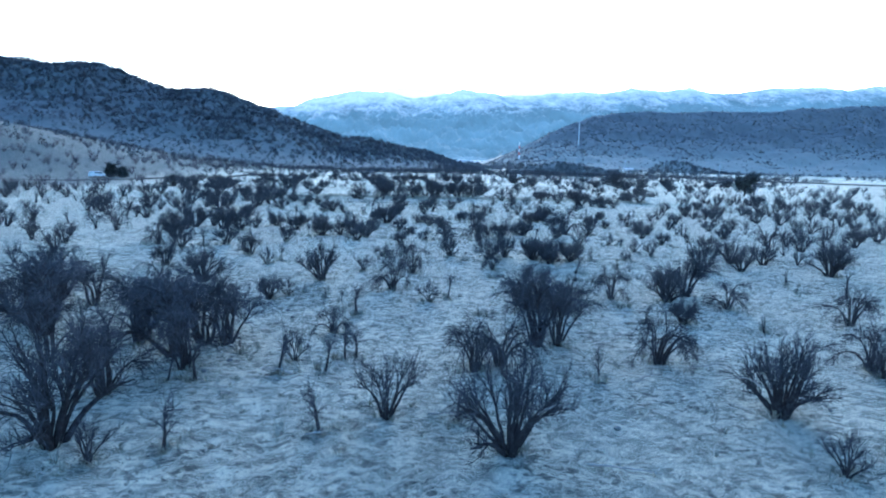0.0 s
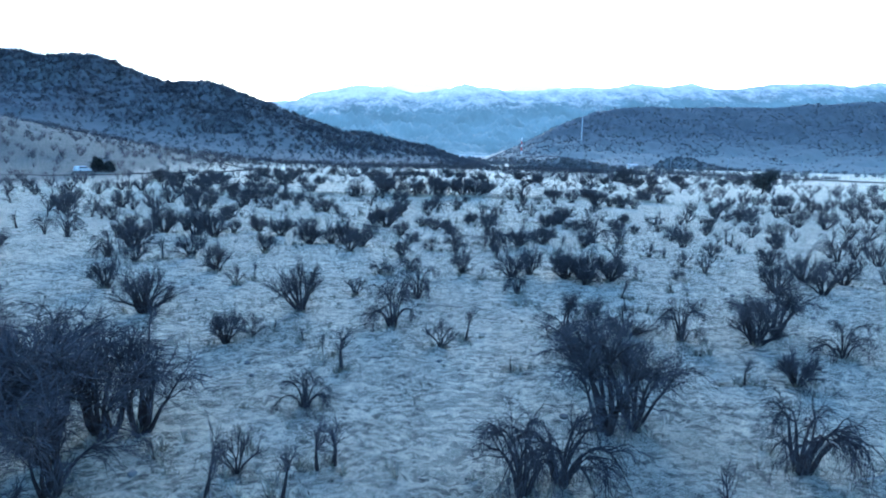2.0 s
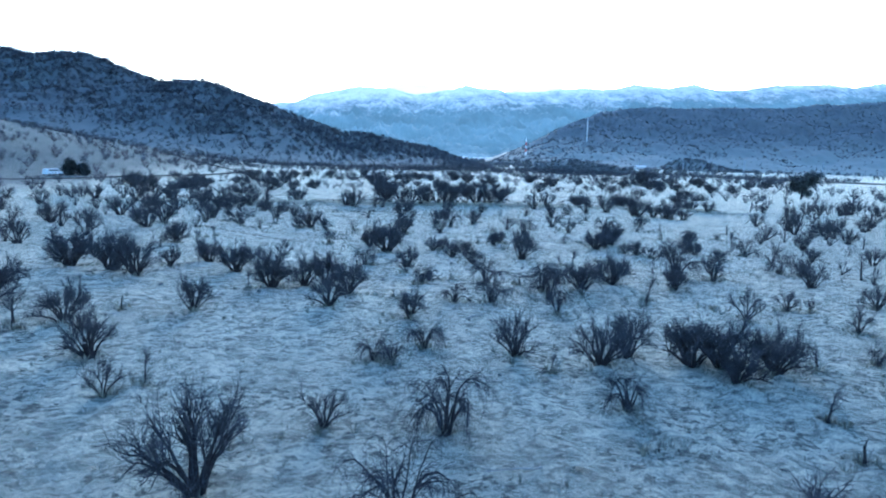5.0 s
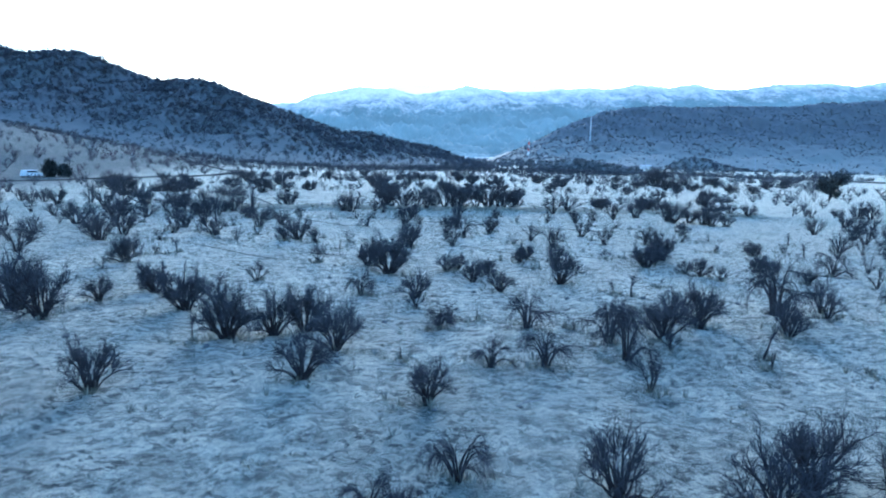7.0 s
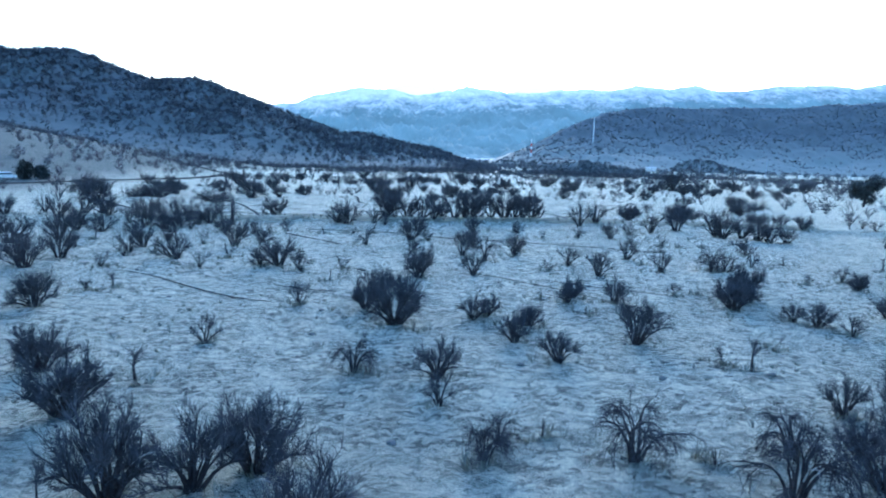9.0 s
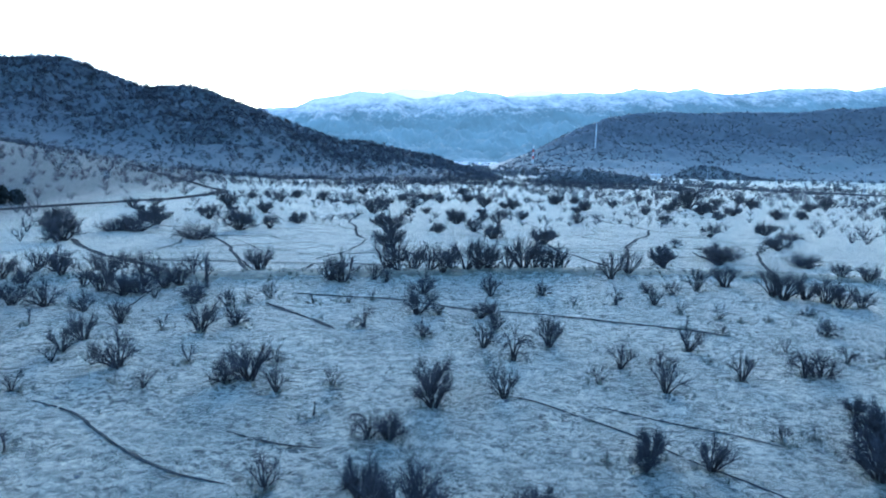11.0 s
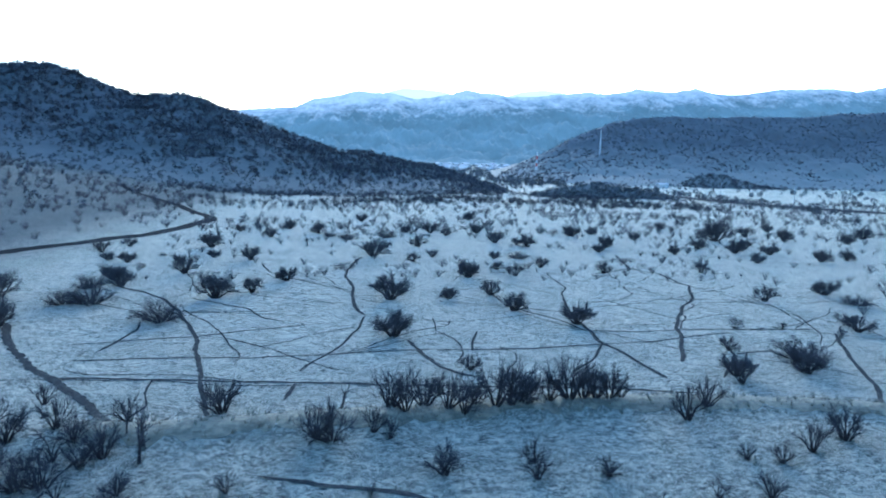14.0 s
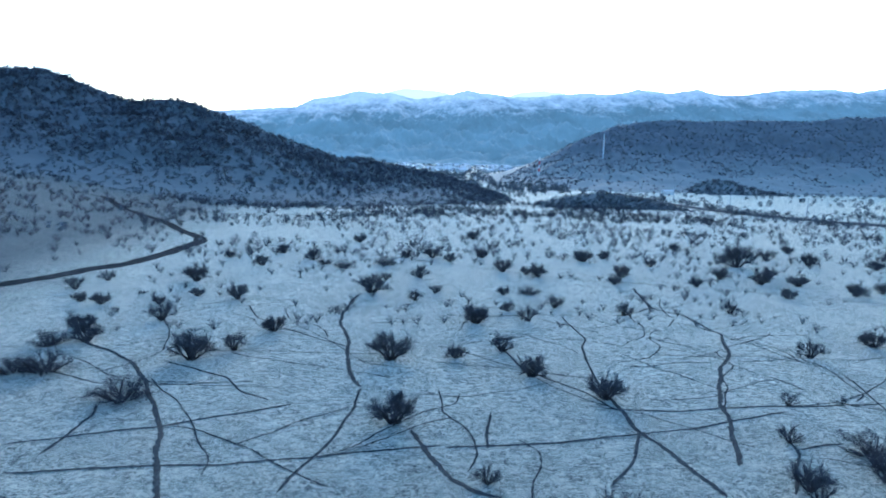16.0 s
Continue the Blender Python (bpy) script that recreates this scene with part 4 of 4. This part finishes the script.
scatter("gap_scrub", *leafy(rnd, 30, 0.15), field(520, 40, 190, 372, 660, lambda x, y: x < 60 + (y - 372) * 0.5, 1.9), HAZIER_SCRUB, "dark scrub in the gap between the hills", "scrub")
along = np.linspace(262, 420, 90)
side = 150 + 4 * dice.normal(0, 1, 90) + np.where(along < 321, (along - 321) ** 2 * 0.004, 0)
tall = dice.uniform(1.4, 3.4, 90)
scatter("roadside_trees", *leafy(rnd, 40, 0.14, 0.1), np.stack([side, along, ground_z(side, along), tall, tall, dice.uniform(0, 6.28, 90)], 1), HAZIER_SCRUB, "row of dark roadside bushes", "trees")


def on_slope(crest, n, x0, x1, reach, seed, power, rough, dense, size, s_low=0.02):
    x, s = np.zeros(0), np.zeros(0)
    while len(x) < n:
        a, b = dice.uniform(x0, x1, 3 * n), dice.uniform(s_low, 1.06, 3 * n)
        ok = dice.uniform(0, 1, 3 * n) < dense(a, b)
        x, s = np.r_[x, a[ok]], np.r_[s, b[ok]]
    x, s = x[:n], s[:n]
    y, z = slope_points(crest, x, s, reach, seed, power, rough)
    h = size * dice.uniform(0.5, 1.35, n)
    return np.stack([x, y, z - 0.3, h * dice.uniform(1.0, 1.7, n), h, dice.uniform(0, 6.28, n)], 1)


def thick(x, s):
    return 0.10 + 0.90 / (1 + np.exp(-(s - 0.60 + 0.16 * waves(x, s * 80, 71, (70.0, 30.0))) * 9))


def upper(x, s):
    return 0.12 + 0.88 * (s > 0.5 + 0.12 * waves(x, s * 200, 72, (90.0, 40.0)))


scatter("hill_scrub", *leafy(rnd, 24, 0.135), on_slope(HILL_CREST, 12500, -300, 66, 105, 21, 1.5, 1.7, thick, 1.5), HAZY_SCRUB, "dense dark thorn scrub covering the hill", "scrub")
scatter("hill_trees", *leafy(rnd, 44, 0.13, 0.12), on_slope(HILL_CREST, 520, -300, 60, 105, 21, 1.5, 1.7, lambda x, s: 0.3 + 0.7 * (s > 0.9), 2.3, 0.3), HAZY_SCRUB, "dark small trees along the hill's crest", "trees")
scatter("mesa_scrub", *leafy(rnd, 22, 0.18), on_slope(MESA_CREST, 8500, 110, 720, 215, 22, 1.9, 3.2, upper, 1.35), HAZIER_SCRUB, "sparse dark scrub on the flat-topped hill", "scrub")
scatter("spur_trees", *leafy(rnd, 26, 0.16), on_slope(SPUR_CREST, 700, 222, 322, 30, 24, 1.1, 0.5, lambda x, s: 1.0 + 0 * x, 1.5), HAZY_SCRUB, "dark low trees covering the spur", "trees")
scatter("knoll_trees", *leafy(rnd, 30, 0.16), on_slope(KNOLL_CREST, 620, 66, 136, 26, 23, 1.2, 0.5, lambda x, s: 1.0 + 0 * x, 1.6), HAZIER_SCRUB, "dark trees covering the low knoll", "trees")


def grass_form(seed, blades=9):
    r = random.Random(seed)
    v, f = [], []
    for _ in range(blades):
        a = r.uniform(0, 6.28)
        out = Vector((math.cos(a), math.sin(a), 0))
        b = out * r.uniform(0, 0.35)
        tip = b + out * r.uniform(0.2, 0.9) + Vector((0, 0, r.uniform(0.5, 1.1)))
        mid = b.lerp(tip, 0.55) + Vector((0, 0, 0.12))
        side = Vector((-out.y, out.x, 0)) * 0.07
        k = len(v)
        v += [b - side, b + side, mid + side * 0.7, mid - side * 0.7, tip]
        f += [(k, k + 1, k + 2, k + 3), (k + 3, k + 2, k + 4)]
    return [tuple(p) for p in v], f


def tufts(x, y, wide, high):
    n = len(x)
    return np.stack([x, y, ground_z(x, y) - 0.01, dice.uniform(*wide, n), dice.uniform(*high, n), dice.uniform(0, 6.28, n)], 1)


gx, gy = dice.uniform(-18, 26, 11000), dice.uniform(4, 92, 11000)
ok = waves(gx, gy, 81, (5.0, 2.0)) > dice.uniform(-1, 1, 11000)
around = np.repeat(np.array(placed[:430]), 9, 0)
turns, reach = dice.uniform(0, 6.28, len(around)), np.abs(dice.normal(0, 0.45, len(around)))
bx = dice.uniform(-16, 40, 500)
near_tufts = np.concatenate([
    tufts(gx[ok], gy[ok], (0.10, 0.26), (0.05, 0.13)),
    tufts(around[:, 0] + np.cos(turns) * reach, around[:, 1] + np.sin(turns) * reach, (0.12, 0.3), (0.10, 0.28)),
    tufts(bx, bank_line(bx) + dice.normal(0, 0.8, 500), (0.2, 0.4), (0.18, 0.4))])
# dark tufts round each shrub: litter, plus its shade put in as colour
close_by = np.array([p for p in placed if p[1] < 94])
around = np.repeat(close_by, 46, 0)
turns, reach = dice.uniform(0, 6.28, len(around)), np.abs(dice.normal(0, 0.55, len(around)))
scatter("litter_shade", *grass_form(5, 5), tufts(around[:, 0] + np.cos(turns) * reach, around[:, 1] + np.sin(turns) * reach, (0.07, 0.17), (0.02, 0.06)), THATCH_SHADE, "dark dead litter and thatch under the shrubs", "litter")
scatter("dry_grass", *grass_form(3), near_tufts, TUFT, "tufts of pale dry grass on the plain", "grass")


# ---------------------------------------------------------------- fallen branches and stones
def fallen_branch(x, y, length, turn):
    ob = thing("fallen_branch", x, y, float(ground_z(x, y)) + 0.03, turn, "pale fallen dead branch lying on dry grass", "branch", "fallen branches")
    r = random.Random(int(x * 31 + y * 7))
    w, t = Wood(), Wood()
    pts, d = grow(r, Vector((0, 0, 0.02)), Vector((1, 0, 0.05)), length, 6, 0.0, 0.16, 0.05)
    for p in pts:
        p.z = max(0.015, min(p.z, 0.12))
    w.limb(pts, 0.028, 0.009, 5)
    for _ in range(5):
        i = r.randint(1, 5)
        tp, _ = grow(r, pts[i], side_way(r, d, 0.9), length * 0.3, 3, 0.03, 0.15)
        for p in tp:
            p.z = max(0.01, p.z)
        t.limb(tp, 0.011, 0.004, 3)
    for pn, some in (("limb", w), ("spray", t)):
        new(pn, some.mesh(pn, PALE_WOOD)).parent = ob


for x, y, length, turn in ((4.3, 7.0, 1.5, -35), (-1.6, 8.6, 0.6, 20), (-2.4, 12.3, 1.0, 160), (1.2, 9.6, 0.9, -20), (7.2, 11.6, 0.8, 10), (9.6, 13.0, 1.2, 15),
                           (3.4, 26.4, 1.3, 200), (8.6, 24.9, 1.0, 12), (6.0, 18.5, 0.8, 60), (2.3, 31.0, 1.0, 10), (3.2, 36.2, 0.7, -5), (-3.4, 24.0, 0.9, 70), (12.4, 20.2, 1.1, 150)):
    fallen_branch(x, y, length, turn)


def field_stone(x, y, size, turn):
    bm = bmesh.new()
    bmesh.ops.create_icosphere(bm, subdivisions=2, radius=size)
    r = random.Random(int(x * 13 + y * 17))
    for v in bm.verts:
        v.co *= 1 + r.uniform(-0.16, 0.16)
        v.co.z *= 0.6
    me = bpy.data.meshes.new("stone")
    bm.to_mesh(me)
    bm.free()
    me.materials.append(STONE)
    ob = tagged(new("stone", me), "small dark field stone in dry grass", "stone", "stones on the plain")
    ob.matrix_basis = pose(x, y, float(ground_z(x, y)) + size * 0.25, 0, 0, turn)


for _ in range(70):
    field_stone(rnd.uniform(-12, 18), rnd.uniform(8, 74), rnd.uniform(0.05, 0.11), rnd.uniform(0, 360))


# ---------------------------------------------------------------- trees with trunk and crown
def leafy_tree(x, y, height, width, label):
    ob = thing("tree", x, y, float(ground_z(x, y)), rnd.uniform(0, 360), label, "tree")
    r = random.Random(int(x * 3 + y))
    w = Wood()
    pts, d = grow(r, Vector((0, 0, -0.2)), Vector((0.1, 0, 1)), height * 0.55, 5, 0.05, 0.10)
    w.limb(pts, 0.22, 0.12, 7)
    tips = []
    for n in range(14):
        i = r.randint(1, 5)
        a = n * 2.4 + r.uniform(-0.2, 0.2)
        lp, _ = grow(r, pts[i], Vector((math.cos(a), math.sin(a), r.uniform(0.45, 1.1))), width * 0.5 * r.uniform(0.6, 1.1), 4, 0.05, 0.14)
        w.limb(lp, 0.09, 0.03, 4)
        tips += lp[2:]
    new("trunk", w.mesh("trunk", BARK)).parent = ob
    v, f = [], []
    for tip in tips + pts[-1:]:
        for _ in range(int(8 + 19 * height)):
            c = tip + Vector((r.gauss(0, 0.42), r.gauss(0, 0.42), r.gauss(0.15, 0.36)))
            u = Vector((r.gauss(0, 1), r.gauss(0, 1), r.gauss(0, 1))).normalized() * r.uniform(0.10, 0.2)
            q = u.orthogonal() * 0.6
            k = len(v)
            v += [c - u, c + q, c + u, c - q]
            f.append((k, k + 1, k + 2, k + 3))
    mesh_object("crown", [tuple(p) for p in v], f, LEAF, ob, False)


leafy_tree(85.5, 137.5, 6.6, 6.4, "tall dark evergreen tree above the thicket")
leafy_tree(-62.6, 150.4, 3.6, 2.4, "dark ragged small tree beside the dirt road")
leafy_tree(-60.6, 151.4, 2.6, 1.6, "dark ragged small tree beside the dirt road")


# ---------------------------------------------------------------- vehicle by the road, masts, poles, houses
def block(bm, sx, sy, sz, cx, cy, cz, bevel=0.0):
    geo = bmesh.ops.create_cube(bm, size=1.0, matrix=Matrix.Translation((cx, cy, cz)) @ Matrix.Diagonal((sx, sy, sz, 1)))
    if bevel:
        edges = list({e for v in geo["verts"] for e in v.link_edges})
        bmesh.ops.bevel(bm, geom=edges, offset=bevel, segments=2, affect="EDGES")


def tube(bm, p, q, r0, r1, n=8):
    p, q = Vector(p), Vector(q)
    m = Matrix.Translation((p + q) / 2) @ (q - p).to_track_quat("Z", "Y").to_matrix().to_4x4()
    bmesh.ops.create_cone(bm, cap_ends=True, segments=n, radius1=r0, radius2=r1, depth=(q - p).length, matrix=m)


def parked_car(x, y, turn):
    ob = thing("car", x, y, float(ground_z(x, y)) + 0.06, turn, "small white car parked beside the dirt road", "car")
    ob.scale = (0.78, 0.9, 0.68)
    bm = bmesh.new()
    block(bm, 4.4, 1.75, 0.75, 0, 0, 0.75, 0.12)
    block(bm, 3.2, 1.65, 0.85, -0.45, 0, 1.5, 0.16)
    body = part("body", bm, WHITE, ob)
    bm = bmesh.new()
    block(bm, 0.06, 1.4, 0.5, 1.16, 0, 1.5, 0.02)
    part("windscreen", bm, GLASS, ob, "dark windscreen glass")
    for side in (-1, 1):
        bm = bmesh.new()
        block(bm, 2.5, 0.04, 0.42, -0.4, side * 0.84, 1.55, 0.015)
        part("side_window", bm, GLASS, ob, "dark side window glass")
        for wx in (-1.4, 1.4):
            bm = bmesh.new()
            tube(bm, (wx, side * 0.72, 0.33), (wx, side * 0.93, 0.33), 0.33, 0.33, 18)
            wheel = part("wheel", bm, RUBBER, ob, "black rubber wheel")
            bm = bmesh.new()
            tube(bm, (wx, side * 0.92, 0.33), (wx, side * 0.95, 0.33), 0.19, 0.17, 14)
            part("rim", bm, STEEL, wheel, "grey steel rim")


parked_car(-64.8, 148.0, 62)


def lattice_mast(x, y, z, height, width, bands, label, name="mast"):
    """A slender braced mast with painted sections, one part for each section."""
    ob = thing(name, x, y, z, 15, label, "mast")
    rows = bands * 3
    for b in range(bands):
        bm = bmesh.new()
        for k in range(3):
            h0 = height * (b * 3 + k) / rows
            h1 = height * (b * 3 + k + 1) / rows
            w0, w1 = width * (1 - 0.6 * h0 / height) / 2, width * (1 - 0.6 * h1 / height) / 2
            c0 = [(sx * w0, sy * w0, h0) for sx, sy in ((-1, -1), (1, -1), (1, 1), (-1, 1))]
            c1 = [(sx * w1, sy * w1, h1) for sx, sy in ((-1, -1), (1, -1), (1, 1), (-1, 1))]
            for i in range(4):
                tube(bm, c0[i], c1[i], 0.11, 0.11, 5)
                tube(bm, c0[i], c1[(i + 1) % 4], 0.06, 0.06, 4)
                tube(bm, c1[i], c1[(i + 1) % 4], 0.06, 0.06, 4)
        part("mast_section", bm, (WHITE if bands < 3 or b % 2 == 0 else RED), ob)
    bm = bmesh.new()
    tube(bm, (0, 0, height), (0, 0, height * 1.1), 0.08, 0.03, 6)
    part("antenna", bm, STEEL, ob, "thin steel antenna rod")
    return ob


lattice_mast(197.0, 624.0, 22.0, 22.0, 0.95, 2, "slender white lattice radio mast on the hillside")
lattice_mast(122.5, 558.0, 7.0, 14.0, 1.1, 5, "red and white banded lattice mast in the valley")


def pylon(x, y, z, height):
    ob = thing("pylon", x, y, z, 20, "grey steel lattice power pylon on the hill", "pylon")
    bm = bmesh.new()
    n = 7
    for k in range(n):
        h0, h1 = height * k / n, height * (k + 1) / n
        w0, w1 = 2.2 * (1 - 0.8 * k / n), 2.2 * (1 - 0.8 * (k + 1) / n)
        c0 = [(sx * w0, sy * w0, h0) for sx, sy in ((-1, -1), (1, -1), (1, 1), (-1, 1))]
        c1 = [(sx * w1, sy * w1, h1) for sx, sy in ((-1, -1), (1, -1), (1, 1), (-1, 1))]
        for i in range(4):
            tube(bm, c0[i], c1[i], 0.09, 0.09, 4)
            tube(bm, c0[i], c1[(i + 1) % 4], 0.05, 0.05, 4)
    part("lattice", bm, STEEL, ob)
    for h in (0.72, 0.85, 0.97):
        bm = bmesh.new()
        tube(bm, (-2.6, 0, height * h), (2.6, 0, height * h), 0.09, 0.09, 5)
        part("cross_arm", bm, STEEL, ob)


pylon(240.0, 700.0, 44.0, 19.0)


def utility_pole(x, y):
    ob = thing("utility_pole", x, y, float(ground_z(x, y)), 40, "grey utility pole with a cross arm beside the highway", "pole", "utility poles")
    bm = bmesh.new()
    tube(bm, (0, 0, -0.5), (0, 0, 8.5), 0.16, 0.11, 8)
    part("pole", bm, STEEL, ob)
    bm = bmesh.new()
    block(bm, 2.0, 0.12, 0.12, 0, 0, 8.0, 0.01)
    part("cross_arm", bm, STEEL, ob)


for x, y in ((157, 440), (153, 385), (156, 335), (170, 302), (192, 278), (232, 246), (282, 211)):
    utility_pole(x, y)


def house(x, y, z, w, d, h, turn, roof_mat):
    ob = thing("house", x, y, z, turn, "small pale house with a light roof in the valley", "house", "village houses")
    bm = bmesh.new()
    block(bm, w, d, h, 0, 0, h / 2)
    wall = part("wall", bm, PLASTER, ob)
    bm = bmesh.new()
    rise, over = w * 0.22, 0.4
    a, b = w / 2 + over, d / 2 + over
    vs = [bm.verts.new(p) for p in ((-a, -b, h), (a, -b, h), (0, -b, h + rise), (-a, b, h), (a, b, h), (0, b, h + rise))]
    for f in ((0, 1, 2), (3, 5, 4), (0, 2, 5, 3), (1, 4, 5, 2), (0, 3, 4, 1)):
        bm.faces.new([vs[i] for i in f])
    part("roof", bm, roof_mat, ob)
    for n in (-1, 1):
        bm = bmesh.new()
        block(bm, w * 0.18, 0.1, h * 0.35, n * w * 0.25, -d / 2 - 0.03, h * 0.55)
        part("window", bm, GLASS, ob, "dark window")


house(189.0, 470.0, float(ground_z(189, 470)), 4, 7, 2.6, 95, ROOF)
for n in range(90):
    y = rnd.uniform(1250, 2350)
    x = rnd.uniform(0.0, 0.20) * y + rnd.gauss(0, 20)
    house(x, y, float(ground_z(x, y)) - 0.2, rnd.uniform(9, 17), rnd.uniform(10, 20), rnd.uniform(3.5, 6.5), rnd.uniform(0, 180), ROOF if rnd.random() < 0.7 else PLASTER)
scatter("village_trees", *leafy(rnd, 30, 0.17), field(1500, 0, 560, 445, 2400, lambda x, y: (0.02 * y < x) & (x < 0.26 * y) & (dice.uniform(0, 1, len(x)) < 420 / y), 4.2), HAZIER_SCRUB, "dark trees among the valley's houses", "trees")
